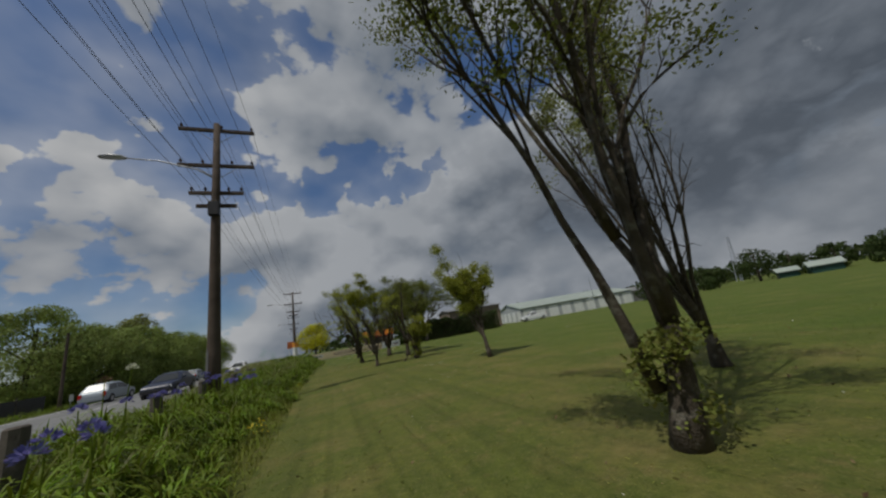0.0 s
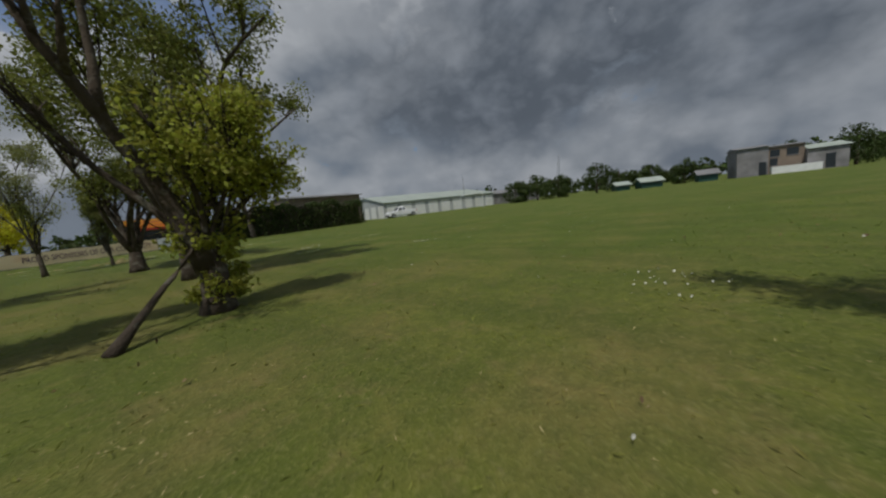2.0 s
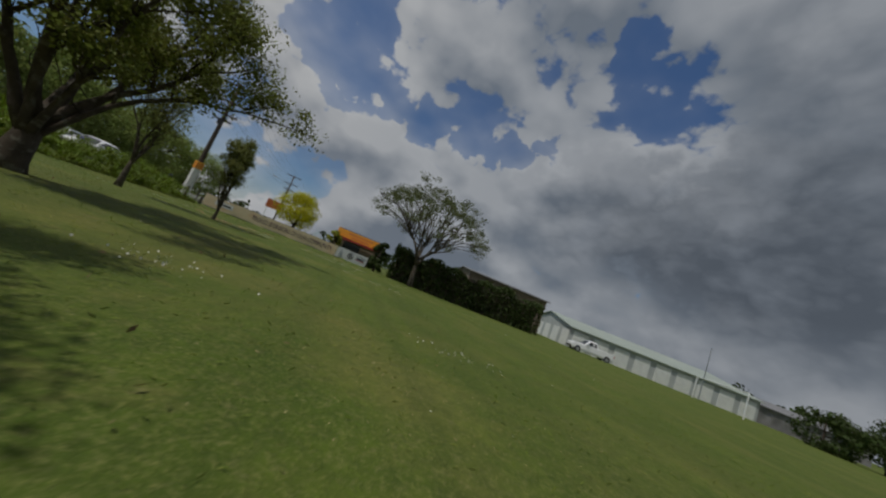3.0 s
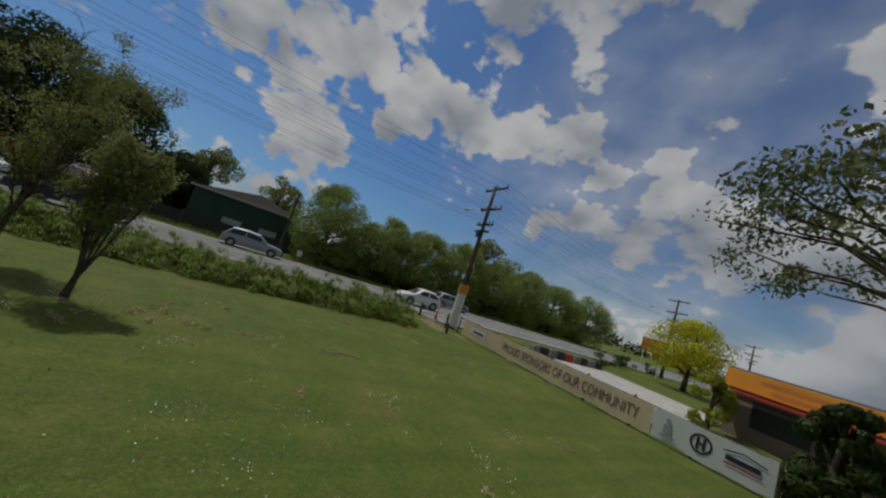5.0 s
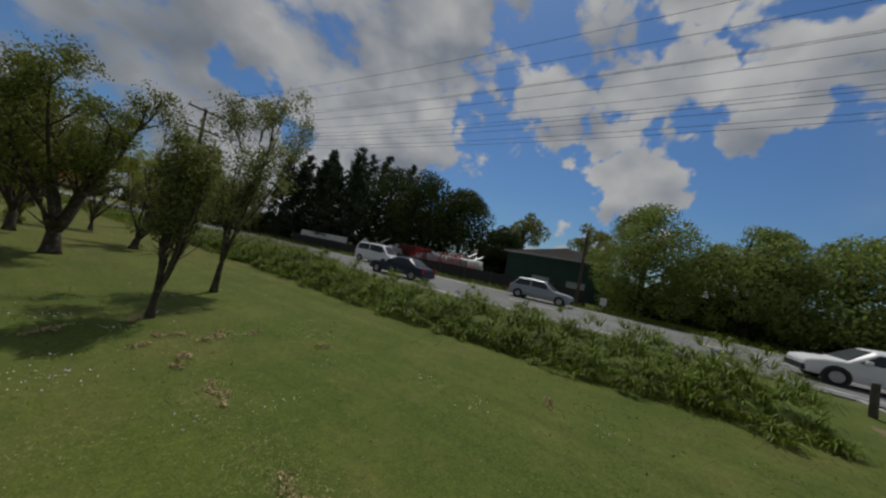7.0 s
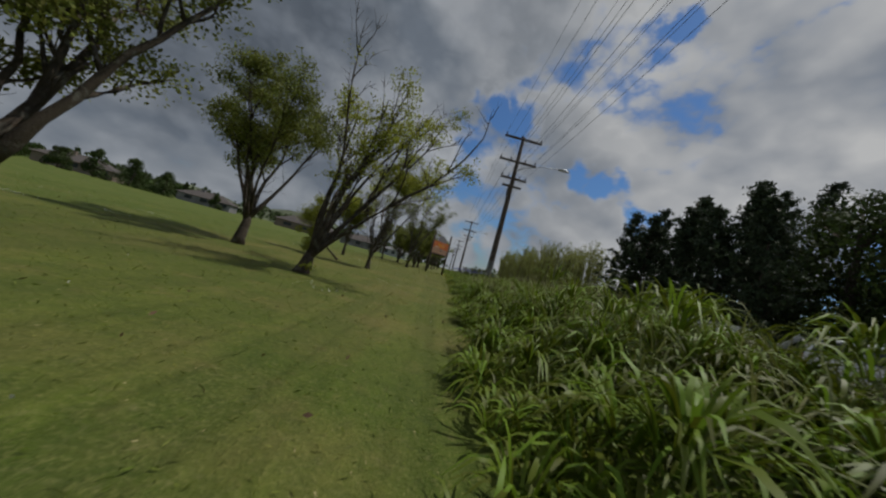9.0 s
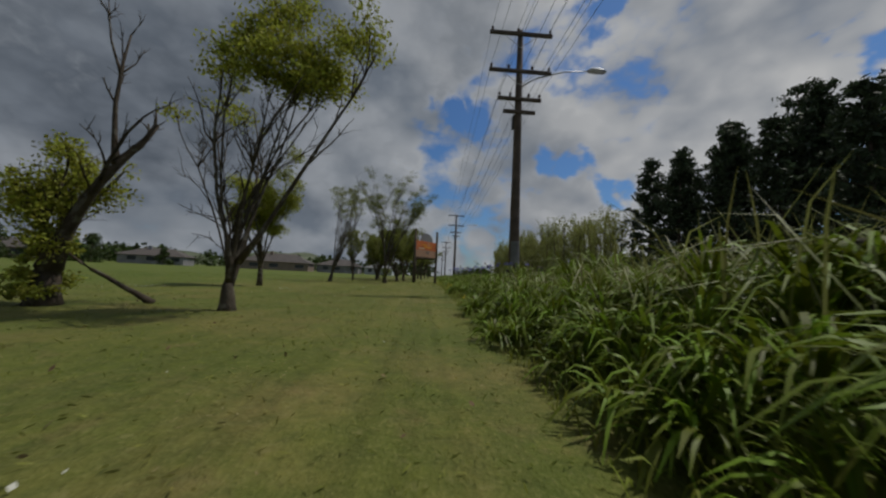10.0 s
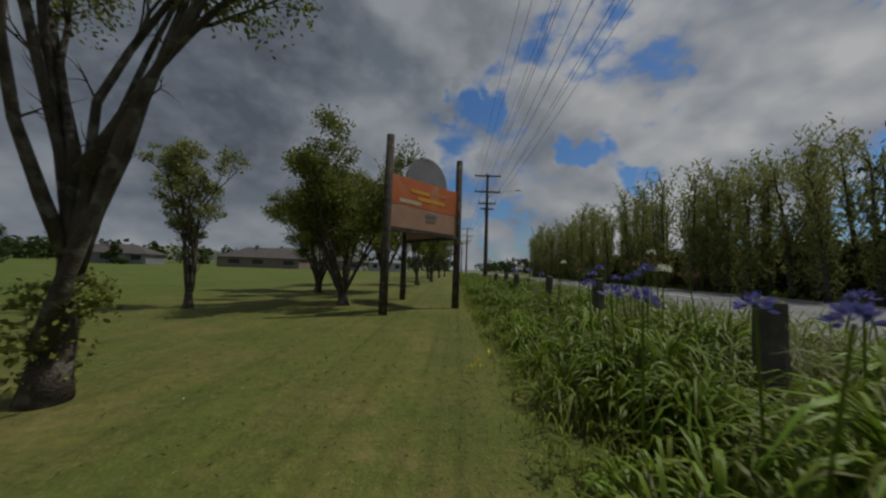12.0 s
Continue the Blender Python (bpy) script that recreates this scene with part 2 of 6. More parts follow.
def grass_material(name, blades=False):
    m = bpy.data.materials.new(name)
    m.use_nodes = True
    nt = m.node_tree
    N, L = nt.nodes.new, nt.links.new
    bs = nt.nodes["Principled BSDF"]
    bs.inputs["Roughness"].default_value, bs.inputs["Specular IOR Level"].default_value = 0.85, 0.2
    co = N("ShaderNodeTexCoord").outputs["Object"]

    def noise_at(s, detail=5.0, stretch=(1, 1, 1), rough=0.55):
        mp = N("ShaderNodeMapping")
        mp.inputs["Scale"].default_value = stretch
        L(co, mp.inputs["Vector"])
        n = N("ShaderNodeTexNoise")
        n.inputs["Scale"].default_value, n.inputs["Detail"].default_value, n.inputs["Roughness"].default_value = s, detail, rough
        L(mp.outputs[0], n.inputs["Vector"])
        return n.outputs["Fac"]

    def span(v, lo, hi, a=0.0, b=1.0):
        r = N("ShaderNodeMapRange")
        L(v, r.inputs[0])
        for i, q in enumerate((lo, hi, a, b)):
            r.inputs[i + 1].default_value = q
        return r.outputs[0]

    def mix(f, a, b):
        x = N("ShaderNodeMix")
        x.data_type = "RGBA"
        L(f, x.inputs[0])
        for s, v in ((x.inputs[6], a), (x.inputs[7], b)):
            if isinstance(v, tuple):
                s.default_value = (*v, 1)
            else:
                L(v, s)
        return x.outputs[2]

    c = mix(span(noise_at(0.35, 4), 0.35, 0.65), (0.109, 0.136, 0.021), (0.166, 0.170, 0.033))
    c = mix(span(noise_at(1.6, 5), 0.42, 0.72, 0, 0.75), c, (0.082, 0.112, 0.018))
    c = mix(span(noise_at(0.5, 8, rough=0.65), 0.48, 0.66, 0, 0.85), c, (0.235, 0.185, 0.064))
    c = mix(span(noise_at(2.4, 7, rough=0.7), 0.54, 0.70, 0, 0.75), c, (0.24, 0.182, 0.072))
    c = mix(span(noise_at(1.0, 3, (1.9, 0.045, 1)), 0.42, 0.66, 0, 0.5), c, (0.074, 0.090, 0.018))
    # the open field and the far end are lusher, the strip under the first trees a little parched
    place = N("ShaderNodeSeparateXYZ")
    L(co, place.inputs[0])
    lush = N("ShaderNodeMix")
    lush.data_type, lush.blend_type = "RGBA", "MULTIPLY"
    far_end = N("ShaderNodeMath")
    far_end.operation = "MAXIMUM"
    L(span(place.outputs[0], 6.0, 10.5), far_end.inputs[0])
    L(span(place.outputs[1], 26.0, 38.0), far_end.inputs[1])
    L(far_end.outputs[0], lush.inputs[0])
    L(c, lush.inputs[6])
    lush.inputs[7].default_value = (0.73, 0.93, 0.64, 1)
    c = lush.outputs[2]
    c = mix(span(noise_at(14.0, 6, rough=0.75), 0.56, 0.70, 0, 0.55), c, (0.26, 0.235, 0.10))
    tuft = noise_at(9.0, 6, rough=0.7)
    fine = noise_at(46.0, 4, rough=0.7)
    c = mix(span(tuft, 0.3, 0.62, 0.55, 0.0), c, (0.045, 0.066, 0.014))
    c = mix(span(fine, 0.5, 0.74, 0.0, 0.65), c, (0.25, 0.245, 0.08))
    if blades:
        hs = N("ShaderNodeHueSaturation")
        L(span(N("ShaderNodeNewGeometry").outputs["Random Per Island"], 0, 1, 1.0, 2.1), hs.inputs["Value"])
        L(c, hs.inputs["Color"])
        c = hs.outputs[0]
        tr = N("ShaderNodeBsdfTranslucent")
        L(c, tr.inputs[0])
        sh = N("ShaderNodeMixShader")
        sh.inputs[0].default_value = 0.4
        L(bs.outputs[0], sh.inputs[1])
        L(tr.outputs[0], sh.inputs[2])
        L(sh.outputs[0], nt.nodes["Material Output"].inputs[0])
    else:
        b1, b2 = N("ShaderNodeBump"), N("ShaderNodeBump")
        b1.inputs["Strength"].default_value, b1.inputs["Distance"].default_value = 0.55, 0.06
        b2.inputs["Strength"].default_value, b2.inputs["Distance"].default_value = 0.6, 0.02
        L(tuft, b1.inputs["Height"])
        L(fine, b2.inputs["Height"])
        L(b1.outputs[0], b2.inputs["Normal"])
        L(b2.outputs[0], bs.inputs["Normal"])
    L(c, bs.inputs["Base Color"])
    return m


GRASS = grass_material("mown grass")
BLADE = grass_material("grass blades", True)
STRAP = material("strap leaves", (0.145, 0.205, 0.018), 0.5, 0.2, 0.8, 20.0, 0.0, island=0.5, through_light=0.28, spec=0.22)
EDGEGRASS = material("rank edge grass", (0.20, 0.235, 0.035), 0.6, 0.15, 0.8, 20.0, 0.0, island=0.4, through_light=0.35, spec=0.2)
TALLGRASS = material("tall grass", (0.185, 0.195, 0.062), 0.6, 0.15, 0.8, 20.0, 0.0, island=0.35, through_light=0.3)
LEAF = material("olive leaves", (0.19, 0.215, 0.045), 0.62, 0.2, 0.9, 15.0, 0.0, island=0.4, through_light=0.35, spec=0.22)
LEAF_BRIGHT = material("bright new leaves", (0.32, 0.345, 0.050), 0.62, 0.2, 0.9, 15.0, 0.0, island=0.4, through_light=0.45, spec=0.22)
LEAF_GREY = material("grey green leaves", (0.245, 0.265, 0.085), 0.62, 0.2, 0.9, 15.0, 0.0, island=0.4, through_light=0.35, spec=0.22)
LEAF_GUM = material("dull gum leaves", (0.135, 0.158, 0.062), 0.62, 0.2, 0.9, 15.0, 0.0, island=0.4, through_light=0.3, spec=0.22)
LEAF_DARK = material("dark pine needles", (0.045, 0.066, 0.032), 0.6, 0.25, 0.5, 15.0, 0.0, island=0.4, through_light=0.15, spec=0.22)
LEAF_WILLOW = material("willow leaves", (0.25, 0.315, 0.085), 0.62, 0.2, 0.3, 15.0, 0.0, island=0.35, through_light=0.42, spec=0.22)
LEAF_HEDGE = material("dark hedge leaves", (0.050, 0.075, 0.018), 0.62, 0.2, 0.5, 15.0, 0.0, island=0.4, through_light=0.25, spec=0.22)
LEAF_YELLOW = material("yellow green leaves", (0.52, 0.50, 0.03), 0.62, 0.2, 0.5, 15.0, 0.0, island=0.3, through_light=0.4, spec=0.22)
LEAF_POPLAR = material("poplar leaves", (0.27, 0.29, 0.085), 0.6, 0.2, 0.5, 15.0, 0.0, island=0.35, through_light=0.4, spec=0.22)
BARK = material("grey lichened bark", (0.098, 0.081, 0.062), 0.95, 0.35, 4.0, 45.0, 0.8, second=(0.20, 0.187, 0.15), second_at=(0.54, 0.66), second_scale=7.0, spec=0.15)
BARK_DARK = material("dark bark", (0.085, 0.068, 0.052), 0.95, 0.35, 5.0, 45.0, 0.8, second=(0.17, 0.16, 0.13), second_at=(0.55, 0.66), second_scale=7.0, spec=0.15)
POLE = material("weathered hardwood pole", (0.105, 0.082, 0.066), 0.9, 0.35, 2.0, 40.0, 0.6, spec=0.2)
TIMBER = material("old grey timber", (0.12, 0.105, 0.09), 0.9, 0.35, 6.0, 60.0, 0.6, spec=0.2)
INSULATOR = material("brown glazed porcelain", (0.06, 0.03, 0.02), 0.25, 0.1, 6, 30, 0.0)
STEEL = material("galvanised steel", (0.42, 0.43, 0.44), 0.45, 0.15, 8, 60, 0.1, metal=0.8)
WIRE = material("dull aluminium wire", (0.055, 0.06, 0.07), 0.6, 0.1, 2, 10, 0.0)
ASPHALT = material("grey chipseal", (0.20, 0.20, 0.198), 0.92, 0.14, 0.7, 90.0, 0.5, second=(0.26, 0.26, 0.255), second_at=(0.5, 0.7), second_scale=0.25, spec=0.25)
PAINT = material("worn white road paint", (0.72, 0.72, 0.69), 0.7, 0.12, 6, 40, 0.1)
CONCRETE = material("pale concrete", (0.44, 0.425, 0.39), 0.85, 0.15, 1.2, 50, 0.3)
DIRT = material("bare dry earth", (0.20, 0.165, 0.085), 0.95, 0.3, 2.5, 40, 0.6)
PURPLE = material("violet blue petals", (0.16, 0.15, 0.42), 0.6, 0.2, 5, 30, 0.0, island=0.3, through_light=0.3)
CREAM = material("cream banner vinyl", (0.58, 0.49, 0.32), 0.6, 0.12, 0.8, 30, 0.05, second=(0.50, 0.34, 0.21), second_at=(0.55, 0.8), second_scale=0.8)
VINYL = material("white banner vinyl", (0.56, 0.585, 0.60), 0.5, 0.05, 1.0, 30, 0.05)
INK = material("dark purple print", (0.10, 0.05, 0.09), 0.6, 0.05, 1, 10, 0.0)
BLACK = material("black plastic", (0.02, 0.02, 0.022), 0.55, 0.15, 3, 30, 0.1)
ORANGE = material("faded orange board", (0.62, 0.16, 0.045), 0.6, 0.16, 1.6, 30, 0.05, second=(0.60, 0.33, 0.18), second_at=(0.52, 0.7), second_scale=1.5)
AMBER = material("amber fascia paint", (0.80, 0.36, 0.03), 0.55, 0.06, 1.5, 30, 0.05)
FADED = material("sun-bleached board", (0.46, 0.26, 0.165), 0.75, 0.2, 1.4, 30, 0.05, second=(0.40, 0.30, 0.24), second_at=(0.48, 0.66), second_scale=1.8)
ZINC = material("dull zinc sheet", (0.17, 0.17, 0.168), 0.75, 0.3, 3.0, 30, 0.2, spec=0.2)
MAROON = material("weathered maroon paint", (0.20, 0.03, 0.035), 0.6, 0.2, 2, 30, 0.1)
TILE_BROWN = material("dark brown roof tiles", (0.085, 0.072, 0.066), 0.85, 0.2, 0.8, 25, 0.3)
RED = material("red paint", (0.42, 0.035, 0.03), 0.5, 0.12, 2, 30, 0.05)
GREEN_STEEL = material("dark green corrugated steel", (0.014, 0.055, 0.042), 0.5, 0.12, 1.0, 20, 0.1)
GREEN_ROOF = material("pale green roofing", (0.36, 0.41, 0.36), 0.5, 0.1, 0.6, 20, 0.1)
GREY_WALL = material("grey rendered wall", (0.24, 0.232, 0.235), 0.9, 0.3, 0.6, 12, 0.2, second=(0.15, 0.145, 0.14), second_at=(0.5, 0.7), second_scale=0.5)
BROWN_WALL = material("brown brick wall", (0.22, 0.17, 0.13), 0.85, 0.16, 0.8, 25, 0.2)
ROOF_GREY = material("dull grey roof", (0.20, 0.20, 0.205), 0.7, 0.15, 0.6, 20, 0.15)
GLASS = material("dark window glass", (0.03, 0.035, 0.04), 0.3, 0.05, 1, 5, 0.0, spec=0.4)
RUBBER = material("tyre rubber", (0.02, 0.02, 0.02), 0.85, 0.2, 8, 40, 0.2)
CAR_WHITE = material("white car paint", (0.74, 0.75, 0.76), 0.36, 0.03, 1, 8, 0.0, spec=0.7)
CAR_SILVER = material("silver blue car paint", (0.30, 0.34, 0.38), 0.42, 0.04, 1, 8, 0.0, metal=0.15, spec=0.5)
CAR_NAVY = material("navy car paint", (0.015, 0.022, 0.05), 0.36, 0.04, 1, 8, 0.0, spec=0.5)
LAMP_GLASS = material("clear lamp lens", (0.7, 0.7, 0.68), 0.12, 0.03, 1, 8, 0.0)
TAIL_RED = material("red lamp lens", (0.5, 0.02, 0.02), 0.2, 0.03, 1, 8, 0.0)
ROOF_ORANGE = material("terracotta orange roof", (0.62, 0.23, 0.06), 0.7, 0.12, 1, 20, 0.2)
WHITE_PETAL = material("cream white petals", (0.72, 0.73, 0.58), 0.6, 0.1, 5, 30, 0.0, island=0.15, through_light=0.3)
YELLOW_PETAL = material("yellow petals", (0.75, 0.58, 0.03), 0.6, 0.1, 5, 30, 0.0)
HAY = material("dried cut grass", (0.52, 0.41, 0.22), 0.9, 0.2, 5, 30, 0.0, island=0.35)
STRAW = material("dry fallen leaves", (0.19, 0.125, 0.065), 0.9, 0.2, 5, 30, 0.0, island=0.4)
CLOVER = material("white clover flowers", (0.75, 0.75, 0.68), 0.8, 0.1, 5, 30, 0.0)
WHITE = material("white paint", (0.72, 0.73, 0.71), 0.6, 0.08, 1.5, 30, 0.1)


# ---- mesh helpers ----


class Build:
    """Collects vertices and faces for one mesh."""

    def __init__(self):
        self.v, self.f = [], []

    def tube(self, pts, radii, sides=6, cap=True):
        base, n = len(self.v), len(pts)
        for i, p in enumerate(pts):
            d = (pts[min(i + 1, n - 1)] - pts[max(i - 1, 0)]).normalized()
            a = d.orthogonal().normalized() if abs(d.z) < 0.9 else (Vector((1, 0, 0)) - d * d.x).normalized()
            b = d.cross(a)
            for k in range(sides):
                t = 2 * math.pi * k / sides
                self.v.append(p + (a * math.cos(t) + b * math.sin(t)) * radii[i])
        for i in range(n - 1):
            for k in range(sides):
                q = base + i * sides
                self.f.append((q + k, q + (k + 1) % sides, q + sides + (k + 1) % sides, q + sides + k))
        if cap:
            self.f.append(tuple(base + (n - 1) * sides + k for k in range(sides)))
            self.f.append(tuple(base + k for k in reversed(range(sides))))
        return self

    def box(self, lo, hi, m=None, taper=0.0):
        """A box; taper draws the top in by that share."""
        base = len(self.v)
        cx, cy = (lo[0] + hi[0]) / 2, (lo[1] + hi[1]) / 2
        for z, s in ((lo[2], 1.0), (hi[2], 1.0 - taper)):
            for x, y in ((lo[0], lo[1]), (hi[0], lo[1]), (hi[0], hi[1]), (lo[0], hi[1])):
                p = Vector((cx + (x - cx) * s, cy + (y - cy) * s, z))
                self.v.append(m @ p if m else p)
        for f in ((3, 2, 1, 0), (4, 5, 6, 7), (0, 1, 5, 4), (1, 2, 6, 5), (2, 3, 7, 6), (3, 0, 4, 7)):
            self.f.append(tuple(base + k for k in f))
        return self

    def prism(self, outline, a, b, m=None):
        """An outline of (y, z) drawn out from x=a to x=b."""
        base, n = len(self.v), len(outline)
        for x in (a, b):
            for y, z in outline:
                p = Vector((x, y, z))
                self.v.append(m @ p if m else p)
        self.f.append(tuple(base + k for k in reversed(range(n))))
        self.f.append(tuple(base + n + k for k in range(n)))
        for k in range(n):
            self.f.append((base + k, base + (k + 1) % n, base + n + (k + 1) % n, base + n + k))
        return self

    def mesh(self, name, mat, smooth=False, bevel=0.0):
        me = bpy.data.meshes.new(name)
        me.from_pydata([tuple(p) for p in self.v], [], self.f)
        if bevel:
            bm = bmesh.new()
            bm.from_mesh(me)
            bmesh.ops.recalc_face_normals(bm, faces=bm.faces)
            bmesh.ops.bevel(bm, geom=bm.edges[:], offset=bevel, segments=2, affect="EDGES", profile=0.6)
            bm.to_mesh(me)
            bm.free()
        me.materials.append(mat)
        if smooth:
            me.shade_smooth()
        me.update()
        return me


def part(name, build, mat, parent=None, label="", smooth=False, bevel=0.0, at=None):
    """Links one mesh as ONE object, under a thing or a part if one is given."""
    me = build if isinstance(build, bpy.types.Mesh) else build.mesh(name, mat, smooth, bevel)
    ob = new(name, me)
    if parent:
        ob.parent = parent
    if at:
        ob.matrix_basis = at
    if label:
        tagged(ob, label)
    return ob


def thing(name, label, category, at, group="", kind=""):
    ob = new(name)
    ob.matrix_basis = at
    ob.empty_display_size = 0.2
    return tagged(ob, label, category, group, kind)


def cards_mesh(name, corner, side, tip, mat, tips=None):
    """Leaves: base point, half-width vector and tip vector each, as folded diamonds of two triangles."""
    n = len(corner)
    mid = corner + tip * 0.5
    v = np.empty((n, 4, 3))
    v[:, 0], v[:, 1], v[:, 2], v[:, 3] = corner, mid + side, corner + tip, mid - side
    me = bpy.data.meshes.new(name)
    me.vertices.add(4 * n)
    me.vertices.foreach_set("co", v.reshape(-1))
    me.loops.add(4 * n)
    me.loops.foreach_set("vertex_index", np.arange(4 * n, dtype=np.int32))
    me.polygons.add(n)
    me.polygons.foreach_set("loop_start", np.arange(0, 4 * n, 4, dtype=np.int32))
    me.materials.append(mat)
    me.update(calc_edges=True)
    return me


def unit(rng, n):
    w = rng.normal(size=(n, 3))
    return w / np.linalg.norm(w, axis=1, keepdims=True)


def leaves_mesh(name, centres, rng, size, mat, droop=0.3, slim=0.28, facing=None):
    """A leaf at every centre, turned at random and hanging by droop; facing, where given, is about where its flat side looks."""
    n = len(centres)
    way = unit(rng, n)
    way[:, 2] -= droop
    if facing is not None:
        facing = facing + 0.42 * unit(rng, n)
        facing /= np.linalg.norm(facing, axis=1, keepdims=True)
        way -= facing * (way * facing).sum(1, keepdims=True)
    way /= np.linalg.norm(way, axis=1, keepdims=True)
    side = np.cross(way, unit(rng, n) if facing is None else facing)
    side /= np.linalg.norm(side, axis=1, keepdims=True) + 1e-9
    s = size * rng.uniform(0.6, 1.35, (n, 1))
    return cards_mesh(name, centres - way * s * 0.5, side * s * slim, way * s, mat)


def strips_mesh(name, base, out, length, width, rise, rng, mat, segs=5, droop=1.0):
    """Arching blades from base points: out is the flat direction, rise the starting slope."""
    n = len(base)
    t = np.linspace(0, 1, segs + 1)
    sink = rng.uniform(0.25, 0.95, n) * droop
    flat = length[:, None] * (t[None] * np.cos(rise)[:, None] + sink[:, None] * 0.42 * t[None] ** 2.0)
    high = length[:, None] * (t[None] * np.sin(rise)[:, None] - sink[:, None] * 0.75 * t[None] ** 3.2)
    line = base[:, None] + out[:, None] * flat[..., None]
    line[..., 2] += high
    side = np.stack([-out[:, 1], out[:, 0], rng.normal(0, 0.25, n)], 1)
    w = width[:, None] * np.maximum(0.06, np.sin(np.pi * (0.2 + 0.79 * t[None])) ** 0.55)
    v = np.stack([line + side[:, None] * w[..., None] / 2, line - side[:, None] * w[..., None] / 2], 2)
    per = 2 * (segs + 1)
    k = np.arange(segs) * 2
    quad = np.stack([k, k + 1, k + 3, k + 2], 1)
    faces = (np.arange(n)[:, None, None] * per + quad[None]).reshape(-1)
    me = bpy.data.meshes.new(name)
    me.vertices.add(n * per)
    me.vertices.foreach_set("co", v.reshape(-1))
    me.loops.add(len(faces))
    me.loops.foreach_set("vertex_index", faces.astype(np.int32))
    me.polygons.add(n * segs)
    me.polygons.foreach_set("loop_start", np.arange(0, len(faces), 4, dtype=np.int32))
    me.materials.append(mat)
    me.update(calc_edges=True)
    me.shade_smooth()
    return me


# ---- ground and road ----
ROAD_NEAR, ROAD_FAR, ROAD_Z = -6.4, -19.0, 0.25


def ground_height(x, y):
    """The field is level; it rises a little to the road."""
    s = min(1.0, max(0.0, (-1.2 - x) / 4.0))
    z = 0.2 * s * s * (3 - 2 * s)
    if x > -0.6:
        z += 0.035 * noise.noise(Vector((x * 0.21, y * 0.21, 0.0))) * min(1.0, (x + 0.6) / 2)
    return z


def build_ground():
    xs = sorted({-2500, -900, -300, -120, -60, -40, *(-30 + 2.0 * i for i in range(12)), *(-6.0 + 0.75 * i for i in range(48)), *(32 + 6.0 * i for i in range(14)), 160, 300, 900, 2500})
    ys = sorted({-2500, -900, -300, -160, -110, *(-80 + 8.0 * i for i in range(8)), *(-20 + 1.2 * i for i in range(72)), *(70 + 9.0 * i for i in range(9)), 200, 400, 900, 2500})
    b = Build()
    for y in ys:
        for x in xs:
            b.v.append(Vector((x, y, ground_height(x, y))))
    w = len(xs)
    for j in range(len(ys) - 1):
        for i in range(w - 1):
            b.f.append((j * w + i, j * w + i + 1, (j + 1) * w + i + 1, (j + 1) * w + i))
    tagged(part("ground", b, GRASS, smooth=True), "mown green field with dry straw-coloured patches", "ground", kind="structure")


build_ground()


def strip(name, x0, x1, y0, y1, z, mat, label, category, thick=0.12):
    b = Build().box((x0, y0, z - thick), (x1, y1, z))
    return tagged(part(name, b, mat), label, category, kind="structure")


strip("road", ROAD_FAR, ROAD_NEAR, -400, 420, ROAD_Z, ASPHALT, "straight grey chipseal road with worn surface", "road")


def road_lines():
    mid = (ROAD_NEAR + ROAD_FAR) / 2
    for x, w, step, dash in ((mid, 0.12, 10.0, 3.6), (ROAD_NEAR - 0.9, 0.11, 40.0, 40.0), (ROAD_FAR + 0.9, 0.11, 40.0, 40.0)):
        y = -90.0
        while y < 170:
            b = Build().box((x - w / 2, 0, 0), (x + w / 2, dash, 0.012))
            tagged(part("road_line", b, PAINT, at=pose(0, y, ROAD_Z - 0.004)), "worn white painted road line", "road marking", "road lines", "structure")
            y += step


road_lines()

# ---- trees ----


def grow(start, way, length, radius, rng, segs, wiggle, lift, out):
    """One branch: a bending line with radii, kept in out; returns its points."""
    pts, p, d = [start.copy()], start.copy(), way.normalized()
    for i in range(segs):
        d = (d + Vector(rng.normal(0, wiggle, 3)) + Vector((0, 0, lift))).normalized()
        p = p + d * (length / segs)
        pts.append(p.copy())
    out.append((pts, radius))
    return pts, d


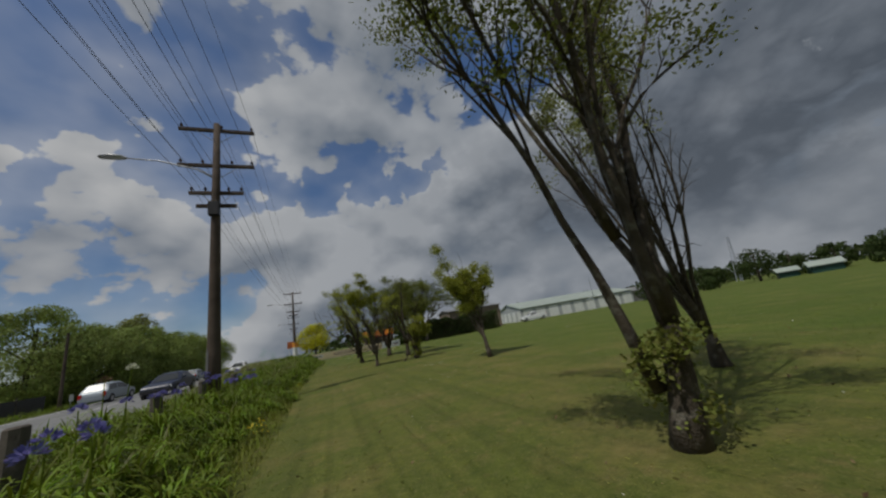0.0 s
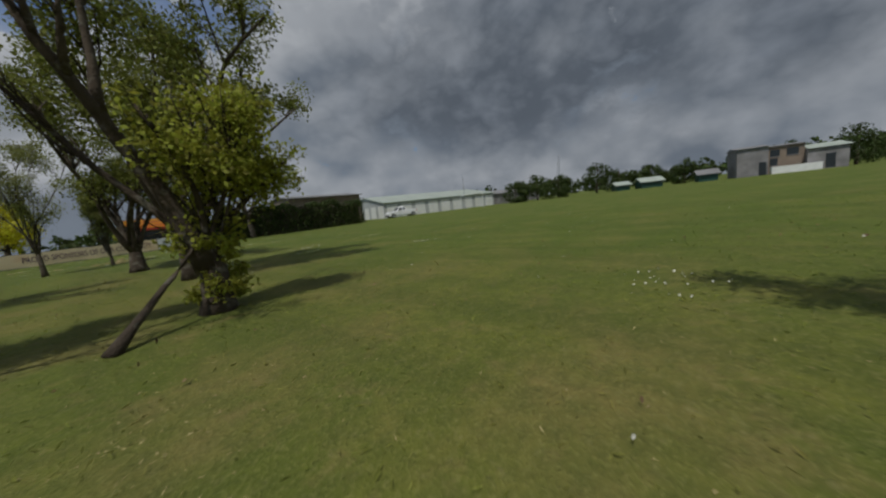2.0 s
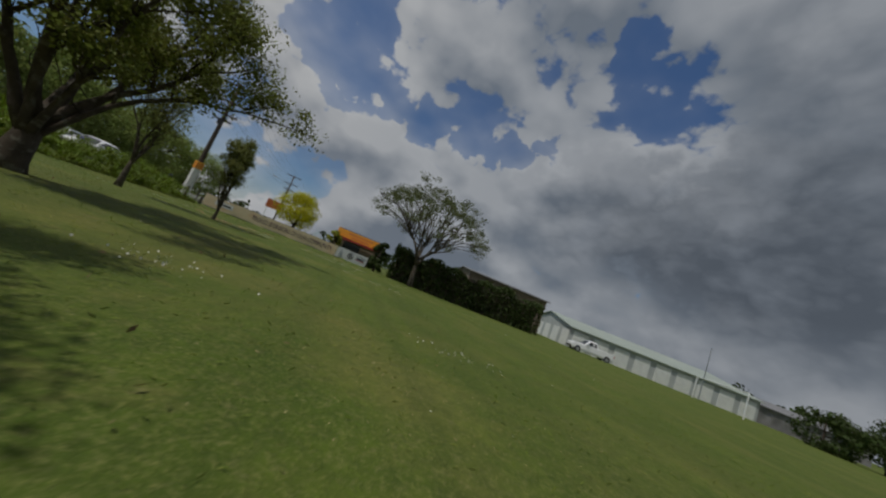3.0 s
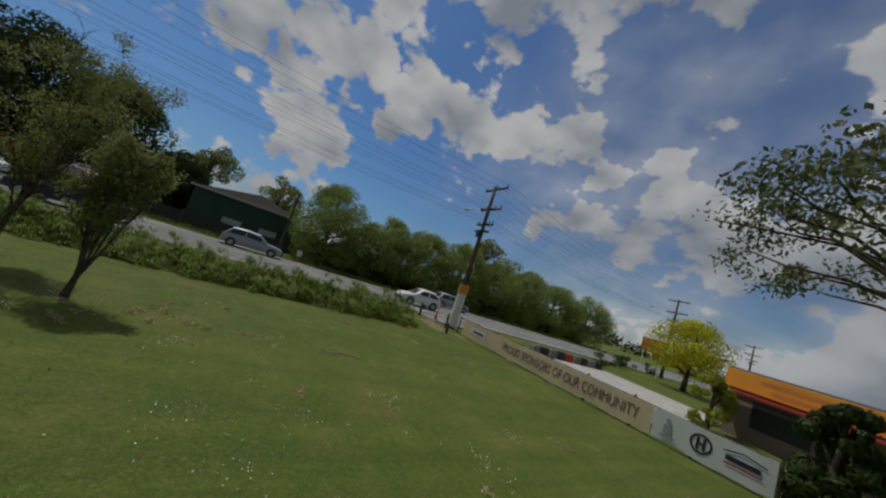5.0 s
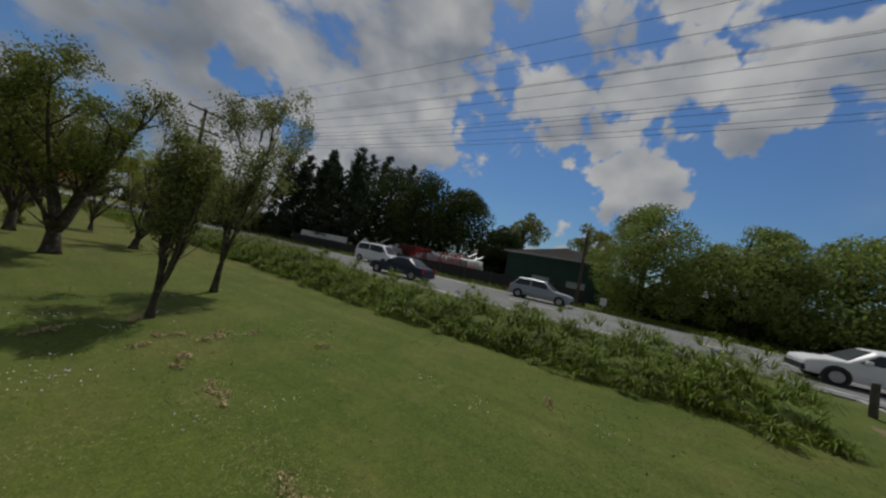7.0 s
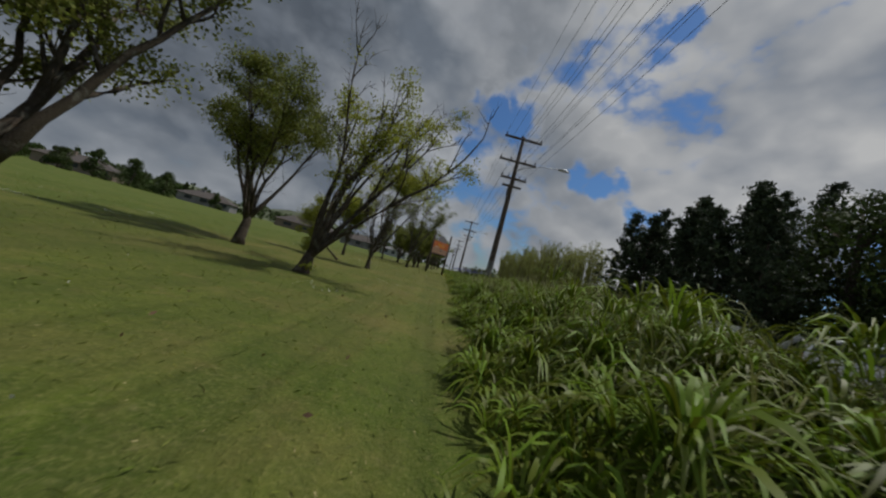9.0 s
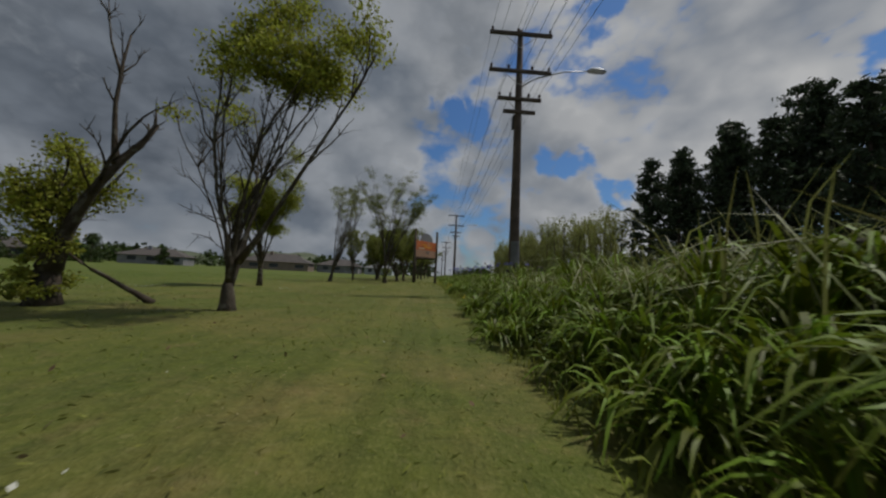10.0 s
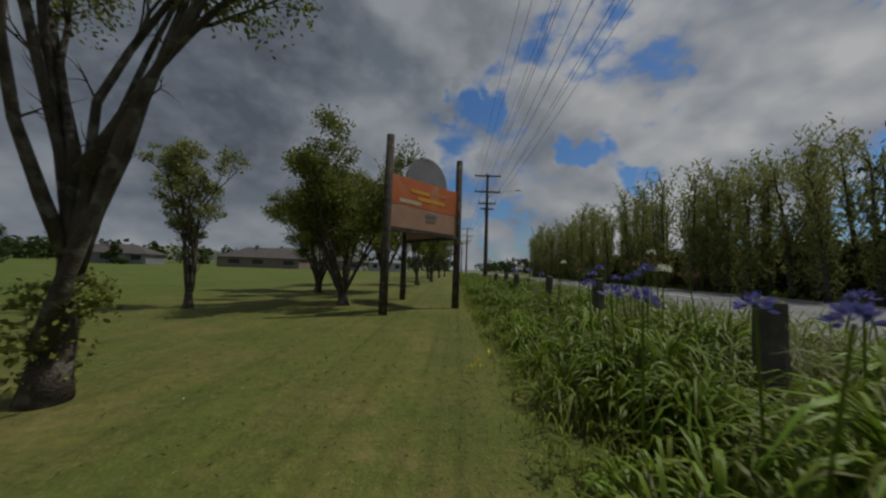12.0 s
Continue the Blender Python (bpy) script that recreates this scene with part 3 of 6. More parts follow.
def park_tree(seed, x, y, h, label, trunk=0.7, stems=7, spread=0.4, lean=(0.0, 0.0), r0=0.12, leafy=0.6, bare=0.15, per_tip=60, size=0.075, clump=0.3, leaf=None, bark=None, branches=5, twigs=4, low_growth=0, stem_len=None, group="park trees", extra=(), fork=0.42, first=4, thin=0.4, flat=0.6, bend=0.11):
    """A many-stemmed park tree: short trunk, rising bare stems that fork near the top, and flat tufts of leaves at their ends."""
    rng = np.random.default_rng(seed)
    leaf, bark = leaf or LEAF, bark or BARK
    limbs, tips = [], []
    lean = Vector((lean[0], lean[1], 0))
    base, d = grow(Vector((0, 0, -0.05)), Vector((0, 0, 1)) + lean * 0.7, trunk + 0.1, r0, rng, 4, 0.05, 0.1, limbs)
    top = base[-1]
    turn = rng.uniform(0, 6.28)

    def bough(pts, length, rad, many, lo):
        n = len(pts) - 1
        for _ in range(many):
            i = int(rng.integers(lo, n + 1))
            a2 = rng.uniform(0, 6.283)
            w2 = (pts[i] - pts[i - 1]).normalized() + Vector((math.cos(a2), math.sin(a2), 0.15)) * fork * rng.uniform(0.6, 1.4)
            p2, _ = grow(pts[i], w2, length * rng.uniform(0.16, 0.32) * (1.25 - 0.5 * i / n), rad * (0.62 - 0.3 * i / n), rng, 6, 0.13, 0.05, limbs)
            ends = [p2[-1]]
            for _ in range(twigs):
                j = int(rng.integers(2, 6))
                a3 = rng.uniform(0, 6.283)
                w3 = (p2[j] - p2[j - 1]).normalized() + Vector((math.cos(a3), math.sin(a3), 0.25)) * 0.75
                p3, _ = grow(p2[j], w3, h * rng.uniform(0.04, 0.095), max(0.006, rad * 0.16), rng, 3, 0.2, 0.06, limbs)
                ends.append(p3[-1])
            if rng.uniform() > bare:
                tips.extend(e for e in ends if e.z > h * leafy)

    rods = []
    for s in range(stems):
        a = turn + 6.283 * s / stems + rng.normal(0, 0.35)
        k = spread * rng.uniform(0.35, 1.3)
        way = Vector((math.cos(a) * k, math.sin(a) * k, 1.0)) + lean
        length = (stem_len or (h - trunk) * 0.92) * rng.uniform(0.78, 1.05)
        rad = r0 * thin * rng.uniform(0.7, 1.25)
        pts, d = grow(base[2].lerp(top, rng.uniform(0.0, 0.9)), way, length, rad, rng, 9, bend, 0.03, limbs)
        bough(pts, length, rad, branches, first)
        rods.append(pts)
        if rng.uniform() > bare:
            tips.append(pts[-1])
        # bare side twigs along the stem
        for _ in range(4):
            i = int(rng.integers(2, 8))
            a2 = rng.uniform(0, 6.283)
            p2, _ = grow(pts[i], Vector((math.cos(a2) * 0.7, math.sin(a2) * 0.7, 0.9)), rng.uniform(0.3, 0.9), 0.013, rng, 5, 0.2, 0.05, limbs)
            for j in (2, 3, 4):
                grow(p2[j], (p2[j] - p2[j - 1]).normalized() + Vector(rng.normal(0, 0.6, 3)), rng.uniform(0.12, 0.3), 0.006, rng, 3, 0.2, 0.05, limbs)
    rods.sort(key=lambda q: q[-1].x)
    spurs = []
    for start, way, length, rad, tuft in extra:
        # a start given as a number is the stem, counted from the road side, that carries the bough; -1 is the bough before
        if isinstance(start, int):
            start = rods[start][8] if start >= 0 else spurs[-1][6]
        pts, _ = grow(Vector(start), Vector(way), length, rad, rng, 9, 0.06, 0.03, limbs)
        keep = len(tips)
        spurs.append(pts)
        bough(pts, length, rad, abs(tuft), 4)
        if tuft < 0:
            del tips[keep:]
        elif tuft > 0:
            tips.append(pts[-1])
    high = len(tips)
    for _ in range(low_growth):
        a = rng.uniform(0, 6.283)
        k = r0 * rng.uniform(0.9, 2.1)
        tips.append(Vector((math.cos(a) * k, math.sin(a) * k, rng.uniform(0.15, 1.0))))
    root = thing("tree", label, "tree", pose(x, y, ground_height(x, y)), group)
    b = Build()
    for n, (pts, rad) in enumerate(limbs):
        m = len(pts) - 1
        sides = 9 if rad > 0.07 else 6 if rad > 0.025 else 3
        radii = [rad * (1 - 0.7 * i / m) for i in range(m + 1)]
        if n == 0:
            radii = [rad * q for q in (1.4, 1.08, 0.95, 0.8, 0.35)]
        elif m == 9:
            radii[0], radii[1] = rad * 1.45, rad * 1.12
        b.tube(pts, radii, sides)
    part("trunk", b, bark, root, smooth=True)
    if tips:
        c = np.array([tuple(p) for p in tips])
        per_tip, size = int(per_tip * 1.3), size * 0.82
        c = np.repeat(c, per_tip, 0)
        off = unit(rng, len(c)) * (rng.uniform(0, 1, (len(c), 1)) ** 0.5) * clump * rng.uniform(0.55, 1.25, (len(tips), 1)).repeat(per_tip, 0)
        off[:, 2] *= flat
        off[high * per_tip:] *= 0.55
        part("crown", leaves_mesh("crown", c + off, rng, size, leaf), leaf, root)
    return root


def blob_tree(seed, x, y, h, w, leaf, label, name="tree", blobs=26, count=5200, size=0.3, droop=0.4, low=0.12, group="", bark=None, squash=1.0, z0=None, cone=0.0, category="tree", depth=None, lump=1.0):
    """A dense far tree: trunk and limbs with a crown of leaf clumps of uneven size."""
    rng = np.random.default_rng(seed)
    root = thing(name, label, category, pose(x, y, ground_height(x, y) if z0 is None else z0), group)
    b = Build()
    limbs = []
    pts, _ = grow(Vector((0, 0, -0.1)), Vector((0, 0, 1)), h * 0.8, h * 0.028 + 0.04, rng, 7, 0.05, 0.15, limbs)
    cs = []
    for i in range(blobs):
        u = rng.uniform(0, 1) ** 0.8
        z = h * (low + (1 - low) * u) * 0.94
        k = math.sin(math.pi * min(1, 0.12 + 0.86 * u)) ** 0.6 if not cone else (1 - u) ** 0.8 * 0.95 + 0.05
        a, rr = rng.uniform(0, 6.283), rng.uniform(0.3, 1.0) ** 0.5 * k * w / 2 * 0.8
        cs.append((rr * math.cos(a), rr * math.sin(a) * ((depth or w) / w), z, rng.uniform(0.12, 0.26) * lump * w * (0.55 + 0.45 * k)))
        if i % 3 == 0:
            j = max(1, min(6, int(7 * z / (h * 0.8)) - 1))
            q = Vector(cs[-1][:3])
            limbs.append(([pts[j], pts[j].lerp(q, 0.5) + Vector((0, 0, 0.1)), q], h * 0.010 + 0.01))
    for pts2, rad in limbs:
        m = len(pts2) - 1
        b.tube(pts2, [rad * (1.15 - 0.85 * i / m) for i in range(m + 1)], 6)
    part("trunk", b, bark or BARK_DARK, root, smooth=True)
    cs = np.array(cs)
    pick = rng.choice(len(cs), count, p=cs[:, 3] ** 2 / (cs[:, 3] ** 2).sum())
    r = cs[pick, 3:4] * rng.uniform(0.25, 1.0, (count, 1)) ** 0.3
    o = unit(rng, count) * r
    o[:, 2] *= 0.8 * squash
    o[:, 2] -= droop * rng.uniform(0, 1, count) * cs[pick, 3] * 0.7
    c = cs[pick, :3] + o
    c[:, 2] = np.maximum(c[:, 2], 0.1)
    face = o / (np.linalg.norm(o, axis=1, keepdims=True) + 1e-6)
    part("crown", leaves_mesh("crown", c, rng, size, leaf, droop, facing=face), leaf, root)
    return root


def gum_tree(seed, x, y):
    """An open gum: a forked trunk whose limbs each carry a flat tuft of a wide, low dome."""
    rng = np.random.default_rng(seed)
    root = thing("tree", "tall gum tree with a wide flat open crown beside a hedge", "tree", pose(x, y, ground_height(x, y)))
    limbs = []
    trunk, _ = grow(Vector((0, 0, -0.1)), Vector((-0.12, 0.0, 1)), 2.6, 0.27, rng, 5, 0.06, 0.1, limbs)
    forks = []
    for k in range(6):
        a = 6.283 * k / 6 + rng.normal(0, 0.25)
        pts, _ = grow(trunk[4 + k % 2], Vector((math.cos(a) * 0.75, math.sin(a) * 0.75, 1.0)), rng.uniform(2.6, 3.4), 0.13, rng, 7, 0.12, 0.04, limbs)
        forks.append(pts)
    tufts = []
    for k in range(64):
        a, r = k * 2.4, math.sqrt((k + 0.5) / 64)
        tip = Vector((-0.3 + 5.5 * r * math.cos(a), 4.3 * r * math.sin(a), 8.5 - 2.9 * r * r + rng.normal(0, 0.45)))
        pts = min(forks, key=lambda q: (q[5] - tip).length)
        start = pts[int(rng.integers(4, 8))]
        mid = start.lerp(tip, 0.55) + Vector((rng.normal(0, 0.25), rng.normal(0, 0.25), 0.35))
        limbs.append(([start, start.lerp(mid, 0.5) + Vector(rng.normal(0, 0.1, 3)), mid, mid.lerp(tip, 0.6) + Vector(rng.normal(0, 0.1, 3)), tip], 0.05))
        tufts += [(*(tip + Vector(rng.normal(0, 0.42, 3)) * Vector((1, 1, 0.6))), rng.uniform(0.35, 0.75)) for _ in range(4)]
    b = Build()
    for pts, rad in limbs:
        m = len(pts) - 1
        b.tube(pts, [rad * (1.1 - 0.75 * i / m) for i in range(m + 1)], 8 if rad > 0.1 else 5)
    part("trunk", b, BARK, root, smooth=True)
    t = np.repeat(np.array(tufts), 62, 0)
    off = unit(rng, len(t)) * rng.uniform(0, 1, (len(t), 1)) ** 0.5 * t[:, 3:4]
    off[:, 2] *= 0.62
    part("crown", leaves_mesh("crown", t[:, :3] + off, rng, 0.15, LEAF_GUM, 0.8, 0.24), LEAF_GUM, root)


# trees along the mown strip, from the start of the flight to its turn
park_tree(3, 2.89, 6.0, 7.1, "gnarled park tree with lichened bark and a leaning bough", 1.1, 8, 0.095, (0.0, -0.02), 0.125, 0.36, 0.42, 62, 0.075, 0.4, low_growth=14, thin=0.42, branches=6, extra=(((-0.04, 0.1, 0.45), (-0.25, 0.2, 1.0), 5.4, 0.05, 12), ((-0.1, 0.0, 1.9), (-0.6, -0.1, 1.0), 3.4, 0.045, 12)))
park_tree(4, 6.1, 7.35, 6.0, "sparse many-stemmed tree, half bare", 0.55, 12, 0.08, (-0.27, 0.0), 0.12, 0.66, 0.55, 50, leaf=LEAF_GREY, branches=5, bend=0.06, fork=0.3, thin=0.3)
park_tree(5, 6.2, 15.25, 3.8, "round-topped park tree with one tall sprig", 1.1, 9, 0.15, (-0.05, 0.3), 0.085, 0.47, 0.10, 84, clump=0.3, leaf=LEAF_BRIGHT, branches=7, twigs=5, stem_len=2.85, fork=0.46, flat=0.8, extra=((1, (-0.2, 0.3, 1.0), 1.8, 0.018, 2), (4, (-0.1, 0.0, 1.0), 1.5, 0.016, 0), ((-0.06, 0.2, 1.1), (-0.35, 0.6, 0.85), 1.9, 0.035, 5)))
park_tree(6, 2.97, 22.25, 4.6, "vase-shaped park tree with many bare stems", 0.4, 13, 0.22, (-0.06, -0.06), 0.10, 0.74, 0.25, 88, clump=0.31, leaf=LEAF_BRIGHT, branches=5, fork=0.42, thin=0.27, extra=(((-0.08, 0, 0.7), (-0.55, -0.1, 1.0), 3.9, 0.04, 7),))
park_tree(7, 5.3, 22.45, 2.55, "leaning half-dead tree with ivy round its foot", 0.7, 6, 0.16, (0.13, -0.1), 0.15, 0.28, 0.25, 46, low_growth=34, leaf=LEAF_BRIGHT, branches=5, thin=0.24, bark=BARK_DARK, fork=0.5, first=3, flat=0.9, extra=(((0, 0, 0.5), (-0.3, 0.1, 1.0), 2.5, 0.1, -2), (-1, (0.05, 0.05, 1.0), 2.1, 0.04, -6), (-1, (0.25, 0.15, 1.0), 1.1, 0.022, -5), ((0.0, 0.0, 0.6), (-0.6, 0.25, 1.0), 2.4, 0.045, -6), ((-0.9, -0.65, 0.0), (0.8, 0.6, 0.72), 1.3, 0.045, 0)))
park_tree(8, 5.83, 26.3, 5.6, "spreading dark-leaved park tree", 0.9, 8, 0.5, (0.12, 0.0), 0.14, 0.3, 0.04, 74, 0.085, 0.38, branches=8, twigs=5, bark=BARK_DARK, fork=0.8, first=3, flat=0.8)
park_tree(9, 5.59, 31.6, 5.9, "spreading dark-leaved park tree with a thick trunk", 0.8, 9, 0.44, (0.06, 0.0), 0.19, 0.26, 0.03, 62, 0.095, 0.42, branches=8, twigs=5, bark=BARK_DARK, fork=0.85, first=3, flat=0.8)
park_tree(10, 2.96, 28.55, 5.4, "many-stemmed park tree leaning over the mown strip", 0.45, 10, 0.24, (-0.2, -0.1), 0.14, 0.3, 0.5, 42, leaf=LEAF_BRIGHT, low_growth=3, first=3, branches=6, bark=BARK_DARK, thin=0.3, extra=(((-0.1, -0.1, 0.4), (-0.52, -0.3, 1.0), 3.9, 0.045, -6), ((-0.05, -0.05, 0.5), (-0.3, -0.16, 1.0), 4.6, 0.045, 4)))
park_tree(11, 3.6, 37.0, 5.5, "slender park tree with sparse upper twigs", 0.9, 7, 0.13, (-0.03, 0.03), 0.078, 0.28, 0.14, 40, leaf=LEAF_GREY, branches=9, first=2, fork=0.55, flat=0.9, extra=((1, (-0.15, 0.0, 1.0), 1.6, 0.02, -5), (0, (-0.15, 0.1, 1.0), 1.5, 0.02, 2)))
park_tree(12, 5.49, 39.05, 3.3, "small park tree with upswept grey stems", 0.5, 11, 0.22, (-0.05, 0.0), 0.065, 0.34, 0.08, 42, 0.075, 0.22, leaf=LEAF_GREY, branches=5, bend=0.05, fork=0.2, first=3, flat=0.9)
park_tree(13, 6.28, 0.57, 4.3, "small upswept park tree with grey leaves", 0.5, 8, 0.09, (0.0, 0.0), 0.10, 0.36, 0.1, 42, 0.08, 0.2, leaf=LEAF_GREY, branches=6, first=3, flat=0.8)
park_tree(14, 2.76, -0.88, 5.2, "dense broad-headed park tree with dark forking stems", 0.5, 10, 0.56, (0.2, 0.0), 0.15, 0.36, 0.02, 62, 0.108, 0.4, branches=7, twigs=5, fork=0.8, first=3, flat=0.8)
park_tree(15, 5.2, -4.9, 4.8, "dense round-headed park tree", 0.5, 10, 0.5, (0.1, 0.0), 0.15, 0.27, 0.02, 62, 0.108, 0.4, branches=7, twigs=5, fork=0.8, first=3, flat=0.8)
for n, (x, y, h) in enumerate(((2.6, -6.0, 5.4), (5.9, -10.5, 5.0), (1.7, -13.5, 5.4), (1.0, -20.0, 5.8), (1.7, -27.5, 6.6), (0.6, -34.0, 6.8), (-0.1, -42.0, 7.0))):
    park_tree(40 + n, x, y, h, "dense park tree farther down the mown strip", 0.9, 7, 0.5, (0.05, 0.0), 0.15, 0.24, 0.03, 22, 0.19, 0.45, branches=7, twigs=4, fork=0.8, first=3, flat=0.8)
# the tall gum by the dark hedge
gum_tree(16, 16.09, 52.3)

# across the road: willows, dark trees, pines, poplars
for n, (x, y, h, w) in enumerate(((-25.5, 48, 10.2, 10.5), (-25, 55, 9.0, 9.5), (-25.5, 61, 9.2, 10), (-25, 68, 9.8, 10), (-25.5, 75, 9.2, 10.5), (-25, 82, 9.8, 10.5), (-25.5, 90, 9.4, 11.5), (-24.5, 99, 9.4, 11.5))):
    blob_tree(60 + n, x, y, h, w, LEAF_WILLOW, "weeping willow with dense pale green foliage beside the road", blobs=64, count=29000 if n < 2 else 16000, size=0.225 if n < 2 else 0.28, droop=0.35, low=0.04, group="willows along the road", squash=1.0, lump=0.78)
for n, (x, y, h, w) in enumerate(((-28, 74, 12.5, 8), (-33, 84, 12.0, 9), (-38, 33, 11.5, 7), (-40, 42, 11.0, 7))):
    blob_tree(80 + n, x, y, h, w, LEAF_GREY, "tall gum tree with an open grey-green crown", blobs=16, count=2600, size=0.4, droop=0.3, low=0.5, group="gums behind the road")
for n, (x, y, h, w) in enumerate(((-33, 11, 15.5, 14), (-33, 18, 15.0, 13), (-34, 24.5, 13.0, 11), (-36, 30.5, 8.5, 7))):
    blob_tree(90 + n, x, y, h, w, LEAF_HEDGE, "broad dark evergreen tree across the road", blobs=66, count=17500, size=0.38, droop=0.3, low=0.03, group="dark evergreens")


def pine_tree(seed, x, y, h, w):
    """A ragged pine: whorls of rising boughs with needle tufts along them."""
    rng = np.random.default_rng(seed)
    root = thing("pine_tree", "tall dark pine tree in a stand across the road", "pine tree", pose(x, y, 0.2), "pine stand")
    limbs, tips = [], []
    trunk, _ = grow(Vector((0, 0, -0.1)), Vector((0, 0, 1)), h, 0.2, rng, 14, 0.02, 0.2, limbs)
    z = h * 0.1
    while z < h * 0.98:
        u = z / h
        for k in range(6 if u < 0.85 else 3):
            a = rng.uniform(0, 6.283)
            out = w * 0.62 * (1 - u) ** 0.8 * rng.uniform(0.45, 1.45) + 0.3
            j = min(13, int(14 * u))
            start = trunk[j].lerp(trunk[j + 1], 14 * u - j)
            pts, _ = grow(start, Vector((math.cos(a), math.sin(a), 0.12 + 0.5 * u)), out, 0.05 * (1.1 - u), rng, 5, 0.08, 0.07, limbs)
            for q in range(2, 6):
                tips += [tuple(pts[q] + Vector(rng.normal(0, 0.16, 3))) for _ in range(2)]
        z += h * 0.046 * rng.uniform(0.8, 1.2)
    tips.append(tuple(trunk[-1]))
    b = Build()
    for pts, rad in limbs:
        m = len(pts) - 1
        b.tube(pts, [rad * (1 - 0.8 * i / m) for i in range(m + 1)], 5)
    part("trunk", b, BARK_DARK, root, smooth=True)
    c = np.repeat(np.array(tips), 9, 0)
    c += unit(rng, len(c)) * rng.uniform(0, 0.45, (len(c), 1)) * np.array((1, 1, 0.6))
    part("crown", leaves_mesh("crown", c, rng, 0.4, LEAF_DARK, -0.7, 0.2), LEAF_DARK, root)


for n, (x, y, h, w) in enumerate(((-33, 1.5, 19.5, 7), (-36, 6, 19, 7.5), (-31, -3.5, 18, 7), (-38, 0, 20, 7.5), (-38, 10, 18, 7), (-23, -0.5, 13, 5), (-25, 3, 14.5, 5.5), (-24.5, 7, 13, 5.5), (-28, 0.5, 16, 6), (-28, 6.5, 16, 6), (-25, 11, 13, 5.5), (-23.5, -5.0, 14.5, 5), (-27, -4.5, 15.5, 5.5))):
    pine_tree(100 + n, x, y, h, w)


def poplars():
    rng = np.random.default_rng(5)
    made = []
    for k in range(3):
        root = thing("poplar", "slender upright poplar with thin feathery foliage", "tree", pose(-20, -40 + k * 3, 0.2), "row of poplars across the road")
        b, limbs, tips = Build(), [], []
        h = 9.5
        pts, _ = grow(Vector((0, 0, -0.1)), Vector((0, 0, 1)), h, 0.10, rng, 12, 0.03, 0.1, limbs)
        for _ in range(25):
            i = int(rng.integers(0, 12))
            a = rng.uniform(0, 6.283)
            p2, _ = grow(pts[i], Vector((math.cos(a) * 0.3, math.sin(a) * 0.3, 1.0)), rng.uniform(1.2, 2.6), 0.016, rng, 5, 0.06, 0.06, limbs)
            tips += p2[1:]
        q, rad = limbs[0]
        part("trunk", Build().tube(q, [rad * (1 - 0.8 * i / (len(q) - 1)) for i in range(len(q))], 6), BARK, root, smooth=True)
        for q, rad in limbs[1:]:
            m = len(q) - 1
            b.tube(q, [rad * (1 - 0.8 * i / m) for i in range(m + 1)], 3)
        tagged(part("limb", b, BARK, root, smooth=True), "thin upright branches", kind="stuff")
        c = np.repeat(np.array([tuple(p) for p in tips]), 10, 0)
        c = c + unit(rng, len(c)) * rng.uniform(0, 0.32, (len(c), 1)) * np.array([1, 1, 2.0])
        part("crown", leaves_mesh("crown", c, rng, 0.3, LEAF_POPLAR, -1.6, 0.1), LEAF_POPLAR, root)
        made.append(root)
    for i in range(124):
        y = -62 + i * 0.46
        x = -20.2 + rng.normal(0, 1.3)
        o = copy_thing(made[i % 3], pose(x, y, 0.2, 0, 0, rng.uniform(0, 360)))
        s = rng.uniform(0.85, 1.15)
        o.scale = (s * 1.35, s * 1.35, rng.uniform(0.68, 0.98))


poplars()

# ---- strap-leaved border along the road ----


def border_shift(y):
    """How far the border's edge swings out over the lawn at y."""
    return np.interp(y, (-10.0, 5.0, 14.0, 25.0, 33.0, 37.0, 41.0, 46.0, 50.5), (-0.25, -0.2, 0.0, 0.08, 0.35, 0.9, 1.05, 0.9, 0.3))


